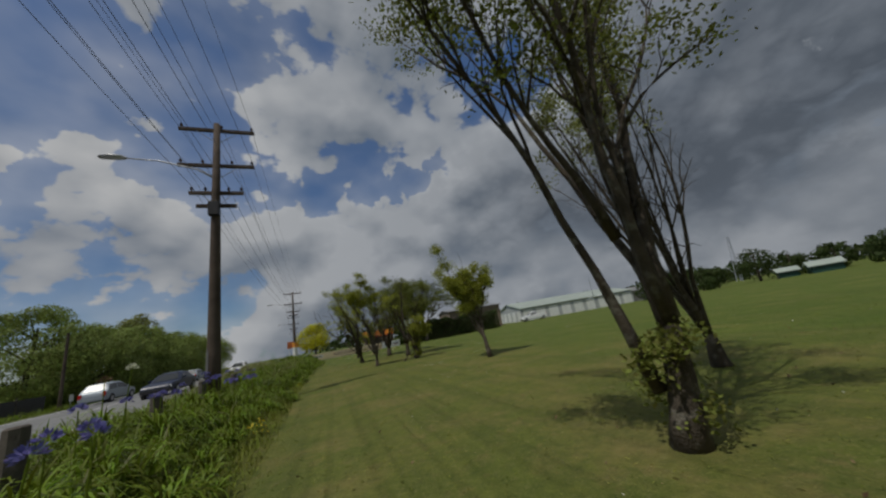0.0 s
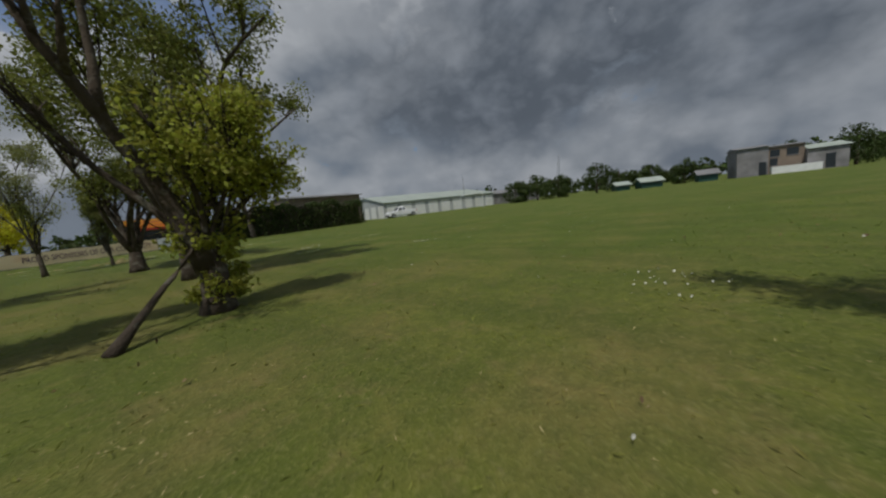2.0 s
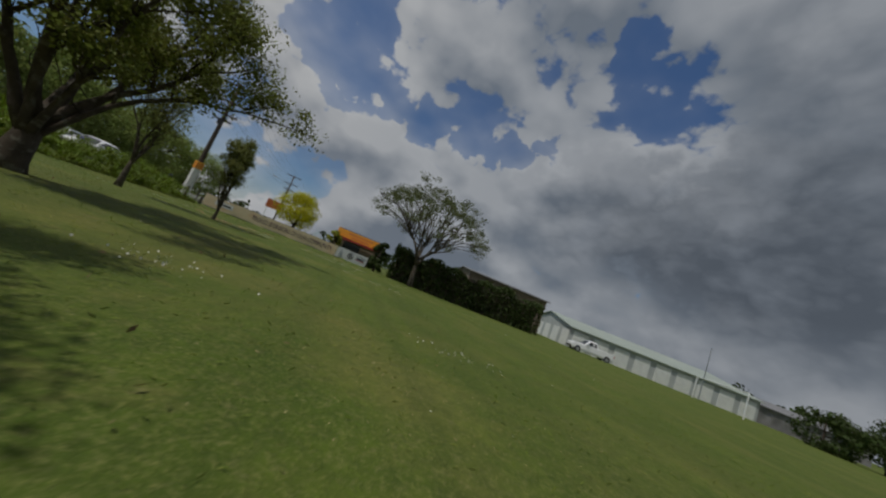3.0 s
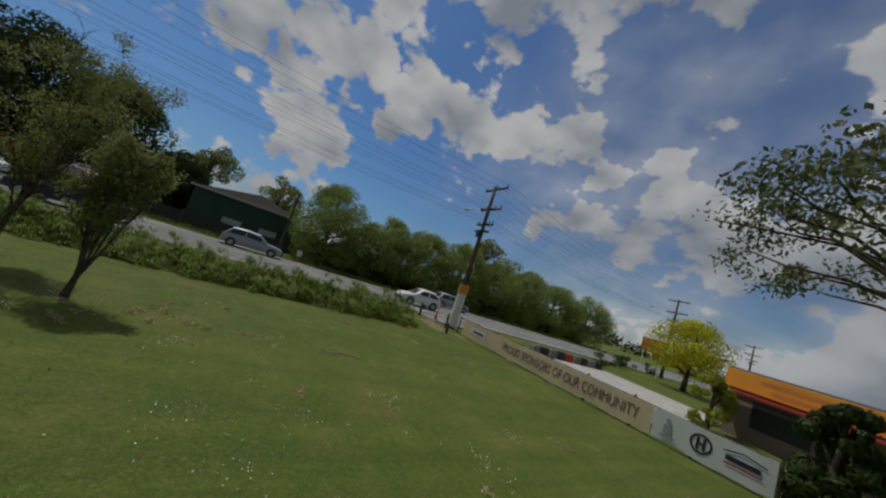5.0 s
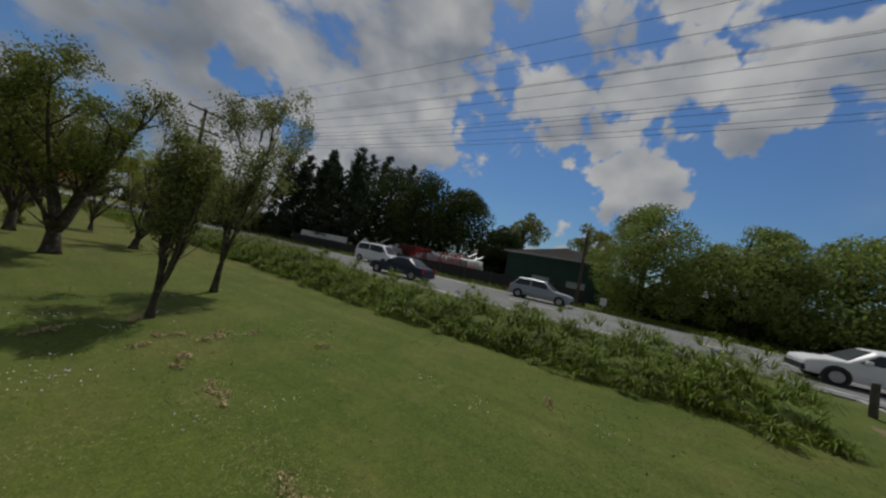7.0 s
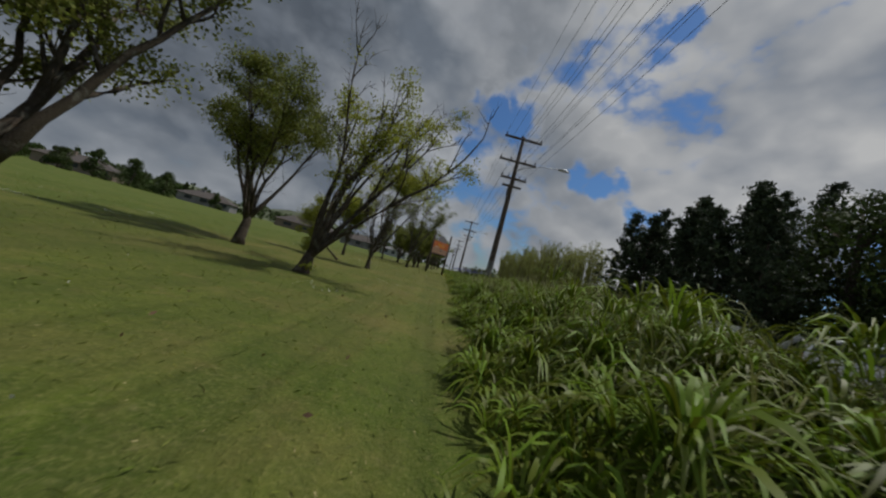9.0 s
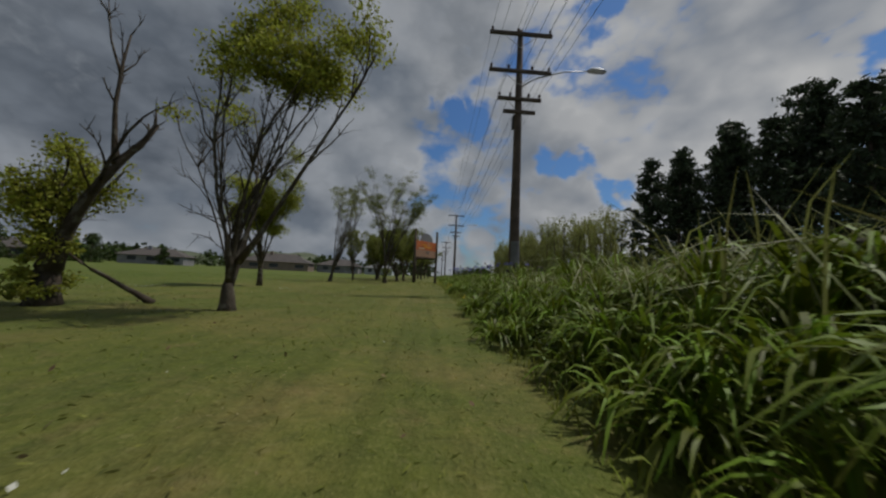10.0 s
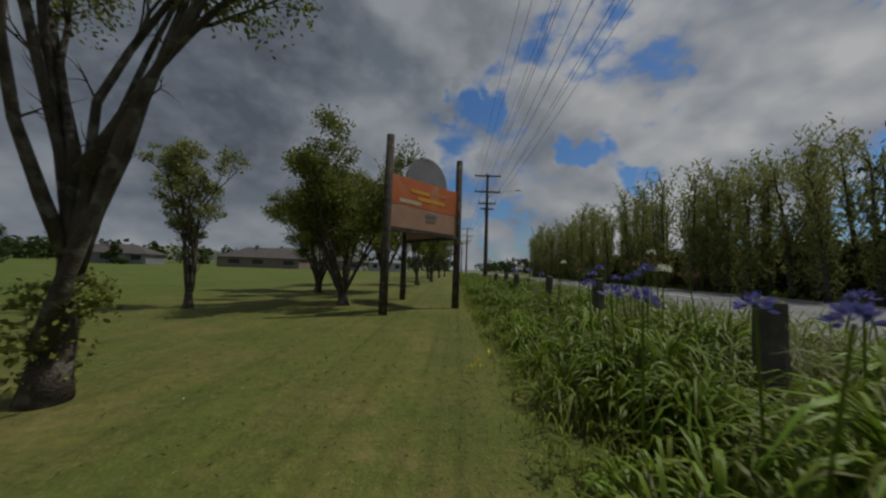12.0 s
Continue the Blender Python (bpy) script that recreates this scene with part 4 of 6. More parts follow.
def border():
    """Old clumps, each a mound of crowns whose straps arch away from its middle."""
    rng = np.random.default_rng(21)
    bases, outs, lens, wid, rise = [], [], [], [], []
    for y0, y1, step, crowns, leaves in ((-8.0, 36.0, 0.74, 10, 25), (36.0, 50.3, 0.76, 9, 22), (-46.0, -8.0, 1.1, 6, 14)):
        for cy0 in np.arange(y0, y1, step):
            for lane in (-3.45, -2.8, -2.1, -1.5, -1.12):
                if lane > -1.2 and cy0 < 20.0:
                    continue
                cy = cy0 + rng.normal(0, 0.16)
                cx = lane + rng.normal(0, 0.13)
                shift = float(border_shift(cy))
                round_ = rng.uniform(0.32, 0.5)
                top = 1.0 + 0.32 * math.exp(-(((cy - 23.5) / 6.0) ** 2)) + 0.42 * math.exp(-(((cy - 31.5) / 4.5) ** 2))
                top *= float(np.interp(cy, (34.0, 40.0, 50.0), (1.0, 1.45, 1.7))) * rng.uniform(0.72, 1.12) * (1.0 if lane < -1.6 else 0.74 if lane < -1.2 else 0.42)
                for _ in range(int(crowns * rng.uniform(0.7, 1.2))):
                    a, r = rng.uniform(0, 6.283), round_ * math.sqrt(rng.uniform(0, 1))
                    size = rng.uniform(0.31, 0.5) * (0.85 if lane > -1.6 else 1.0)
                    mound = math.sqrt(max(0.02, 1 - (r / (round_ * 1.02)) ** 2))
                    lift = max(0.0, top - size) * mound * rng.uniform(0.55, 1.0)
                    k = int(leaves * rng.uniform(0.7, 1.2))
                    b = rng.uniform(0, 6.283, k)
                    ox, oy = np.cos(b) + 0.9 * math.cos(a) * r / round_, np.sin(b) + 0.9 * math.sin(a) * r / round_
                    n = np.sqrt(ox * ox + oy * oy) + 1e-6
                    u = rng.uniform(0, 1, k)
                    px, py = cx + shift + r * math.cos(a), cy + r * math.sin(a)
                    bases.append(np.stack([px + 0.06 * ox / n, py + 0.06 * oy / n, np.full(k, ground_height(px, py) - 0.02 + lift)], 1))
                    outs.append(np.stack([ox / n, oy / n, 0 * b], 1))
                    lens.append((0.85 + 0.35 * u) * size * rng.uniform(0.9, 1.25, k))
                    wid.append(rng.uniform(0.016, 0.028, k))
                    rise.append(0.75 + 0.7 * u)
    bases, outs, lens, wid, rise = (np.concatenate(q) for q in (bases, outs, lens, wid, rise))
    edge = border_shift(bases[:, 1]) - 1.5
    lens = np.where((outs[:, 0] > 0.3) & (bases[:, 0] > edge), lens * 0.75, lens)
    me = strips_mesh("strap_leaf_border", bases, outs, lens, wid, rise, rng, STRAP, 4, 1.6)
    tagged(part("strap_leaf_border", me, STRAP), "dense border of arching glossy strap-leaved agapanthus", "plants", kind="stuff")


border()

# ---- power poles and wires ----
POLE_Y = (-96.0, -58.0, -20.0, 16.0, 53.75, 87.0, 124.0)
POLE_X = {-20.0: -3.9, -58.0: -4.6, -96.0: -5.4, 53.75: -2.9, 87.0: -4.9, 124.0: -7.0}
ARMS = ((9.8, 1.2), (8.3, 1.18), (7.2, 0.82), (6.7, 0.6))
PINS = {9.8: (-1.12, 0.12, 1.1), 8.3: (-1.1, -0.45, 0.45, 1.1), 7.2: (-0.75, -0.35, 0.35, 0.75), 6.7: ()}


def pin_heads(py):
    x = POLE_X.get(py, -3.0)
    return [Vector((x + dx, py, 0.2 + z + 0.24)) for z, dxs in PINS.items() for dx in dxs]


def power_pole(py):
    x = POLE_X.get(py, -3.0)
    root = thing("power_pole", "tall weathered hardwood power pole with four crossarms", "power pole", pose(x, py, 0.18), "power poles along the road")
    b = Build().tube([Vector((0, 0, z)) for z in (-0.2, 1.5, 4.0, 7.0, 10.0)], [0.205, 0.19, 0.165, 0.135, 0.105], 10)
    part("shaft", b, POLE, root, smooth=True)
    for z, w in ARMS:
        arm = part("crossarm", Build().box((-w, 0.07, z - 0.06), (w, 0.17, z + 0.06)), POLE, root, bevel=0.008)
        for dx in PINS[z]:
            ins = Build().tube([Vector((dx, 0.12, z + q)) for q in (0.06, 0.12, 0.14, 0.18, 0.2, 0.24)], [0.014, 0.016, 0.055, 0.035, 0.05, 0.02], 8)
            part("insulator", ins, INSULATOR, arm, "brown glazed insulator", smooth=True)
        if w > 0.7:
            for s in (-1, 1):
                part("brace", Build().tube([Vector((s * w * 0.55, 0.12, z - 0.05)), Vector((0, 0.12, z - 0.55))], [0.012, 0.012], 5), STEEL, arm)
    if py == 53.75:
        for z in (8.3, 7.2, 6.7):
            for dx in (-0.55, -0.3, 0.3, 0.55):
                strain = Build().tube([Vector((dx, 0.07, z)), Vector((dx, -0.02, z - 0.03)), Vector((dx, -0.1, z - 0.04)), Vector((dx, -0.2, z - 0.06)), Vector((dx, -0.3, z - 0.08))], [0.02, 0.055, 0.035, 0.055, 0.02], 7)
                part("strain_insulator", strain, INSULATOR, root, "dark strain insulator", smooth=True)
    if py == 16.0:
        sheet, n = Build(), 9
        for r, g in ((0.206, 0.0), (0.212, 0.004)):
            for k in range(n + 1):
                t = radians(40 + 200 * k / n)
                foot, head = 0.75 + 0.16 * (k % 3), 1.85 - 0.2 * ((k * 5) % 4) * (k > 4)
                sheet.v += [Vector((r * math.cos(t), r * math.sin(t), foot + g)), Vector(((r - 0.012) * math.cos(t), (r - 0.012) * math.sin(t), head + g))]
        o = 2 * n + 2
        for k in range(n):
            q = 2 * k
            sheet.f += [(q, q + 1, q + 3, q + 2), (o + q, o + q + 2, o + q + 3, o + q + 1), (q, q + 2, o + q + 2, o + q), (q + 1, o + q + 1, o + q + 3, q + 3)]
        part("sleeve", sheet, ZINC, root, "torn grey sheet metal sleeve")
    tr = Build().box((-0.16, -0.32, 6.2), (0.16, -0.1, 6.7))
    part("fuse_box", tr, BLACK, root, bevel=0.02)
    arm = Build().tube([Vector((0, 0, 7.7)), Vector((-0.6, 0.05, 8.1)), Vector((-1.7, 0.12, 8.42)), Vector((-2.6, 0.16, 8.5))], [0.03, 0.028, 0.025, 0.022], 6)
    bracket = part("lamp_arm", arm, STEEL, root, smooth=True)
    head = Build()
    for s, w, dz in ((0, 0.05, 0), (0.12, 0.13, 0.02), (0.4, 0.16, 0.03), (0.68, 0.11, 0.01), (0.74, 0.03, 0)):
        for k in range(8):
            t = 6.283 * k / 8
            head.v.append(Vector((-2.55 - s, 0.16 + math.cos(t) * w, 8.5 + dz + math.sin(t) * w * 0.5)))
    for i in range(4):
        for k in range(8):
            head.f.append((i * 8 + k, i * 8 + (k + 1) % 8, i * 8 + 8 + (k + 1) % 8, i * 8 + 8 + k))
    head.f += [tuple(range(8)), tuple(range(39, 31, -1))]
    part("lamp_head", head, STEEL, bracket, "grey street lamp head", smooth=True)
    return root


for py in POLE_Y:
    power_pole(py)


def wires():
    for a, c in zip(POLE_Y, POLE_Y[1:]):
        for p, q in zip(pin_heads(a), pin_heads(c)):
            pts = []
            for i in range(15):
                t = i / 14
                s = p.lerp(q, t)
                pts.append(s - Vector((0, 0, 0.62 * 4 * t * (1 - t))))
            tagged(part("power_line", Build().tube(pts, [0.0065] * 15, 4, False), WIRE), "thin sagging overhead power line between poles", "power line", "overhead wires")


wires()

# ---- plants in and by the border ----


def flower(x, y, h, seed, petals=None, colour="violet-blue"):
    rng = np.random.default_rng(seed)
    z = ground_height(x, y)
    root = thing("agapanthus_flower", colour + " agapanthus flower head on a tall green stem", "flower", pose(x, y, z), "agapanthus flowers")
    bend = Vector((rng.normal(0, 0.06), rng.normal(0, 0.06), 0))
    part("stem", Build().tube([Vector((0, 0, -0.03)), Vector((0, 0, h * 0.5)) + bend * 0.4, Vector((0, 0, h)) + bend], [0.009, 0.008, 0.006], 5), STRAP, root)
    n = 46
    way = unit(rng, n)
    way[:, 2] = np.abs(way[:, 2]) * 0.9 + 0.05 - 0.25 * (rng.uniform(size=n) > 0.8)
    way /= np.linalg.norm(way, axis=1, keepdims=True)
    c = np.array([bend.x, bend.y, h]) + way * 0.035
    side = np.cross(way, unit(rng, n))
    side /= np.linalg.norm(side, axis=1, keepdims=True)
    part("flower_head", cards_mesh("flower_head", c, side * 0.011, way * 0.052, petals or PURPLE), petals or PURPLE, root)


rng_f = random.Random(4)
for k in range(34):
    fy = rng_f.choice((rng_f.uniform(-8, 4), rng_f.uniform(3, 9), rng_f.uniform(12.5, 17), rng_f.uniform(33, 50)))
    flower(rng_f.uniform(-3.2, -1.9) + float(border_shift(fy)), fy, rng_f.uniform(1.0, 1.25), 200 + k)
for k, (x, y) in enumerate(((-1.3, 11.4), (-1.5, 11.2), (-1.25, 11.65), (-1.6, 11.5), (-2.2, 10.1), (-2.35, 10.35), (-2.0, 10.25), (-2.5, 9.9), (-1.5, 6.4), (-1.6, 7.4), (-1.75, 7.1), (-1.4, 6.8), (-1.9, 5.2))):
    flower(x, y, 1.06, 300 + k)
for k, (x, y, h) in enumerate(((-2.6, 10.0, 1.5), (-3.5, 9.4, 1.52), (-4.0, 2.9, 1.45), (-2.6, 5.2, 1.2), (-3.0, 1.0, 1.35))):
    flower(x, y, h, 320 + k, WHITE_PETAL, "creamy white")
for k in range(16):
    flower(rng_f.uniform(-4.0, -2.3), rng_f.uniform(-4, 10), rng_f.uniform(1.15, 1.5), 340 + k, STRAW, "dried brown")


def yellow_weeds():
    rng = np.random.default_rng(12)
    c = np.concatenate([rng.normal((cx, cy), (0.1, 0.16), (k, 2)) for cx, cy, k in ((-1.12, 11.3, 16), (-1.25, 11.0, 6), (-0.85, 20.3, 6), (-0.75, 29.2, 5), (-0.7, 5.0, 8))])
    p = np.stack([c[:, 0], c[:, 1], rng.uniform(0.08, 0.3, len(c))], 1)
    me = leaves_mesh("yellow_flowers", np.repeat(p, 4, 0) + rng.normal(0, 0.008, (len(p) * 4, 3)), rng, 0.035, YELLOW_PETAL, 0.0, 0.5)
    tagged(part("yellow_flowers", me, YELLOW_PETAL), "small yellow flowers at the foot of the border", "flowers", kind="stuff")


yellow_weeds()


def tall_grass():
    rng = np.random.default_rng(33)
    n = 24000
    y = np.concatenate([rng.uniform(17, 34, n * 5 // 8), rng.uniform(-46, 8, n * 5 // 24), rng.uniform(-4, 18, n - n * 5 // 8 - n * 5 // 24)])
    x = np.where(rng.uniform(size=n) < 0.94, rng.uniform(-4.7, -3.0, n), rng.uniform(-2.7, -1.6, n)) + border_shift(y)
    base = np.stack([x, y, np.full(n, 0.1)], 1)
    a = rng.uniform(0, 6.283, n)
    me = strips_mesh("tall_grass", base, np.stack([np.cos(a), np.sin(a), 0 * a], 1), rng.uniform(0.8, 1.35, n) * np.where(y < 8.5, 0.85, 0.8 + 0.66 * np.exp(-(((y - 27) / 6) ** 2))), rng.uniform(0.008, 0.018, n), rng.uniform(1.2, 1.5, n), rng, TALLGRASS, 3)
    tagged(part("tall_grass", me, TALLGRASS), "tall rank grass with pale seed stalks behind the border", "grass", kind="stuff")
    n = 16000
    far = rng.uniform(size=n) < 0.6
    base = np.stack([np.where(far, rng.uniform(-22.2, -19.2, n), rng.uniform(-6.3, -4.2, n)), np.where(far | (rng.uniform(size=n) < 0.4), rng.uniform(-50, 100, n), rng.uniform(-30, 16, n)), np.full(n, 0.16)], 1)
    entrance = ~far & (base[:, 1] > 52.0) & (base[:, 1] < 60.0)
    base[entrance, 1] -= 12.0
    a = rng.uniform(0, 6.283, n)
    me = strips_mesh("roadside_weeds", base, np.stack([np.cos(a), np.sin(a), 0 * a], 1), np.where(far, rng.uniform(0.4, 1.0, n), np.where(base[:, 1] < 16, rng.uniform(0.6, 1.15, n), rng.uniform(0.15, 0.5, n))), rng.uniform(0.012, 0.035, n), rng.uniform(0.9, 1.5, n), rng, STRAP, 3)
    tagged(part("roadside_weeds", me, STRAP), "ragged green weeds and grass along the road verges", "weeds", kind="stuff")
    n = 12000
    base = np.stack([rng.uniform(-1.45, -0.72, n), rng.uniform(-6, 50, n), np.full(n, 0.0)], 1)
    swing = border_shift(base[:, 1])
    a = rng.uniform(0, 6.283, n)
    me = strips_mesh("edge_grass", base + np.stack([swing, 0 * swing, 0 * swing], 1), np.stack([np.cos(a), np.sin(a), 0 * a], 1), rng.uniform(0.12, 0.42, n) * np.clip((-0.6 - base[:, 0]) * 2.2, 0.3, 1.0), rng.uniform(0.006, 0.014, n), rng.uniform(1.0, 1.5, n), rng, EDGEGRASS, 3)
    tagged(part("edge_grass", me, EDGEGRASS), "fine bright rank grass along the foot of the border", "grass", kind="stuff")


tall_grass()


def lawn():
    rng = np.random.default_rng(8)
    n = 92000
    y = rng.uniform(-6, 56, n)
    x = -0.9 + 19 * rng.uniform(0, 1, n) ** 1.5
    z = np.array([ground_height(float(a), float(b)) for a, b in zip(x, y)])
    way = np.stack([rng.normal(0, 2.6, n), rng.normal(0, 2.6, n), np.ones(n)], 1)
    way /= np.linalg.norm(way, axis=1, keepdims=True)
    side = np.cross(way, unit(rng, n))
    side /= np.linalg.norm(side, axis=1, keepdims=True)
    s = rng.uniform(0.02, 0.055, (n, 1))
    me = cards_mesh("grass_blades", np.stack([x, y, z + 0.006], 1), side * s * 0.1, way * s, BLADE)
    tagged(part("grass_blades", me, BLADE), "short mown grass blades with dry tips", "grass", kind="stuff")
    # clover in drifts, fallen leaves, bare scrapes
    c = np.concatenate([rng.normal((cx, cy), (0.3, 0.2), (k // 2, 2)) for cx, cy, k in ((7.5, 18.5, 60), (10.5, 24.0, 70), (12.6, 29.0, 90), (9.6, 41.6, 110), (10.4, 42.4, 120), (9.2, 43.2, 110), (11.4, 43.4, 110), (10.5, 46.0, 150), (7.0, 41.2, 90), (8.6, 27.0, 60), (9.4, 28.6, 80), (4.5, 16.8, 70), (3.4, 13.0, 40), (2.0, 30.0, 50), (1.6, 26.0, 30), (3.5, 41.0, 60), (12.8, 37.0, 60))])
    tufts = [rng.normal((rng.uniform(2, 15), rng.uniform(36, 51)), (0.16, 0.1), (int(rng.integers(8, 34)), 2)) for _ in range(48)]
    c = np.concatenate([c, *tufts, np.stack([rng.uniform(0, 18, 300), rng.uniform(2, 54, 300)], 1)])
    p = np.stack([c[:, 0], c[:, 1], np.full(len(c), 0.035)], 1)
    me = leaves_mesh("clover_flowers", p, rng, 0.019, CLOVER, 0.0, 0.5)
    tagged(part("clover_flowers", me, CLOVER), "small white clover flowers scattered in drifts over the grass", "flowers", kind="stuff")
    m = 900
    p = np.stack([rng.uniform(-0.5, 13, m), rng.uniform(0, 48, m), np.full(m, 0.035)], 1)
    me = leaves_mesh("fallen_leaves", p, rng, 0.045, STRAW, 0.0, 0.22)
    tagged(part("fallen_leaves", me, STRAW), "brown fallen leaves and bark strips lying on the grass", "leaf litter", kind="stuff")


lawn()


def dried_tracks():
    """Tan drifts of dried cut grass along a wandering line and in loose patches."""
    rng = np.random.default_rng(77)
    line = ((5.4, 39.4), (5.1, 40.8), (5.5, 41.1), (5.8, 41.7), (5.9, 42.2), (5.8, 42.8), (5.8, 43.3), (6.1, 44.0), (6.2, 45.0), (6.3, 46.8))
    spots = []
    for (x0, y0), (x1, y1) in zip(line, line[1:]):
        k = int(math.hypot(x1 - x0, y1 - y0) * 70)
        t = rng.uniform(0, 1, k)
        w = 0.05 + 0.10 * rng.uniform()
        spots.append(np.stack([x0 + (x1 - x0) * t + rng.normal(0, w, k), y0 + (y1 - y0) * t + rng.normal(0, w, k)], 1))
    for x, y, sx, sy, k in ((5.1, 40.45, 0.5, 0.12, 800), (5.5, 40.9, 0.42, 0.32, 900), (5.95, 42.4, 0.22, 0.38, 900), (6.15, 44.4, 0.2, 0.6, 900), (3.2, 41.0, 0.4, 0.2, 250), (7.4, 42.6, 0.4, 0.2, 300), (8.6, 45.2, 0.4, 0.2, 300), (4.2, 42.6, 0.35, 0.07, 130), (3.3, 44.0, 0.4, 0.08, 120), (9.5, 42.2, 0.3, 0.2, 200), (7.6, 38.4, 0.3, 0.25, 150), (2.0, 17.5, 0.3, 0.9, 260), (1.2, 12.6, 0.25, 0.8, 220), (9.6, 24.6, 0.5, 0.3, 110), (11.5, 27.2, 0.6, 0.3, 110), (4.2, 20.0, 0.6, 0.4, 240), (0.9, 24.0, 0.2, 1.0, 200), (1.4, 9.5, 0.2, 0.9, 200), (1.0, 30.0, 0.25, 0.9, 200)):
        spots.append(rng.normal((x, y), (sx, sy), (k, 2)))
    c = np.concatenate(spots + [np.stack([rng.uniform(-0.6, 14, 5200), rng.uniform(1, 50, 5200)], 1)])
    n = len(c)
    z = np.array([ground_height(float(a), float(b)) for a, b in c]) + rng.uniform(0.02, 0.04, n)
    a = rng.uniform(0, 6.283, n)
    way = np.stack([np.cos(a), np.sin(a), rng.normal(0, 0.12, n)], 1)
    side = np.stack([-np.sin(a), np.cos(a), rng.normal(0, 0.3, n)], 1)
    s = rng.uniform(0.014, 0.034, (n, 1))
    me = cards_mesh("dried_clippings", np.column_stack([c, z]), side * s * 0.06, way * s, HAY)
    tagged(part("dried_clippings", me, HAY), "tan dried grass clippings lying in drifts on the lawn", "clippings", kind="stuff")


dried_tracks()


def matted_ridges():
    """Ragged brown ridges of matted dead grass turned up by the mower."""
    rng = np.random.default_rng(91)
    lines = (((5.84, 39.35), (5.59, 38.98)), ((5.8, 40.08), (5.34, 40.24)), ((5.38, 40.6), (4.99, 40.54)), ((5.95, 41.55), (5.7, 41.0)), ((6.11, 40.51), (5.94, 40.48)), ((3.9, 41.6), (3.7, 41.74)), ((5.03, 40.3), (4.88, 40.36)), ((4.55, 40.53), (4.36, 40.55)), ((5.85, 42.1), (5.9, 42.7)), ((6.1, 44.0), (6.2, 44.9)), ((6.9, 39.6), (6.5, 39.3)), ((8.7, 43.2), (8.3, 43.3)), ((10.9, 45.5), (11.4, 45.6)), ((9.6, 48.6), (10.2, 48.8)), ((2.1, 45.4), (2.5, 45.5)))
    spots = []
    for (x0, y0), (x1, y1) in lines:
        k = int(260 * math.hypot(x1 - x0, y1 - y0)) + 60
        t = rng.uniform(0, 1, k)
        bow = 0.06 * np.sin(t * 9 + x0 * 3)
        wide = 0.022 + 0.022 * np.sin(t * 13 + y0) ** 2
        spots.append(np.stack([x0 + (x1 - x0) * t + bow + rng.normal(0, 1, k) * wide, y0 + (y1 - y0) * t + bow * 0.6 + rng.normal(0, 1, k) * wide, 0.016 + rng.uniform(0, 0.026, k)], 1))
    c = np.concatenate(spots)
    me = leaves_mesh("matted_grass", c, rng, 0.045, HAY, 0.0, 0.16)
    tagged(part("matted_grass", me, HAY), "ragged brown ridges of matted dead grass on the lawn", "dead grass", kind="stuff")


matted_ridges()


def scrape(x, y, rx, ry, seed):
    """A ragged patch of bare soil lying on the turf."""
    rng = np.random.default_rng(seed)
    b = Build()
    n = 34
    edge = 0.78 + 0.14 * np.sin(rng.uniform(0, 6.28) + np.arange(n) * 0.74) + rng.uniform(-0.12, 0.12, n)
    for ring in (0.0, 0.5, 1.0):
        for k in range(n):
            t = 6.283 * k / n
            s = ring * max(0.18, edge[k])
            px, py = rx * s * math.cos(t), ry * s * math.sin(t)
            b.v.append(Vector((px, py, ground_height(x + px, y + py) - ground_height(x, y) + 0.012 - 0.01 * ring)))
    for r in range(2):
        for k in range(n):
            q = r * n
            b.f.append((q + k, q + n + k, q + n + (k + 1) % n, q + (k + 1) % n))
    tagged(part("bare_patch", b, DIRT, at=pose(x, y, ground_height(x, y) + 0.008), smooth=True), "scraped patch of bare dry earth in the lawn", "earth", "bare patches", "structure")


for k, (x, y, rx, ry) in enumerate(((-2.4, 52.1, 1.7, 0.8), (-0.9, 53.2, 0.7, 0.4), (-4.4, 53.0, 0.9, 0.6))):
    scrape(x, y, rx, ry, k)


def fence_post(x, y, h, tilt, wide=0.085):
    root = tagged(part("fence_post", Build().tube([Vector((0, 0, -0.1)), Vector((0.01, 0, h * 0.6)), Vector((0, 0.01, h - 0.02)), Vector((0, 0.01, h))], [wide, wide * 0.95, wide * 0.92, wide * 0.7], 8), TIMBER, at=pose(x, y, ground_height(x, y), tilt, tilt * 0.6, 0)), "old weathered grey timber fence post in the border", "fence post", "posts in the border")
    return root


for y in (-9.0, -6.0, -3.0, 0.0, 3.0, 6.0, 9.0, 12.1, 15.2, 18.6, 21.8, 25.0):
    fence_post(-3.05 + rng_f.uniform(-0.12, 0.12), y, rng_f.uniform(0.95, 1.06), rng_f.uniform(-4, 4), 0.11)
for x, y, h in ((-4.4, 52.0, 0.85), (-2.45, 53.0, 0.95), (-1.0, 52.2, 0.6)):
    fence_post(x, y, h, 3)


def traffic_cone(x, y):
    root = thing("traffic_cone", "orange plastic traffic cone on a square base", "traffic cone", pose(x, y, ground_height(x, y)))
    part("base", Build().box((-0.18, -0.18, -0.01), (0.18, 0.18, 0.04)), ORANGE, root, bevel=0.01)
    part("cone", Build().tube([Vector((0, 0, z)) for z in (0.04, 0.3, 0.34, 0.46, 0.5, 0.7)], [0.14, 0.09, 0.085, 0.065, 0.06, 0.03], 10), ORANGE, root, smooth=True)


traffic_cone(-4.1, 53.1)

# ---- the sponsored corner ----


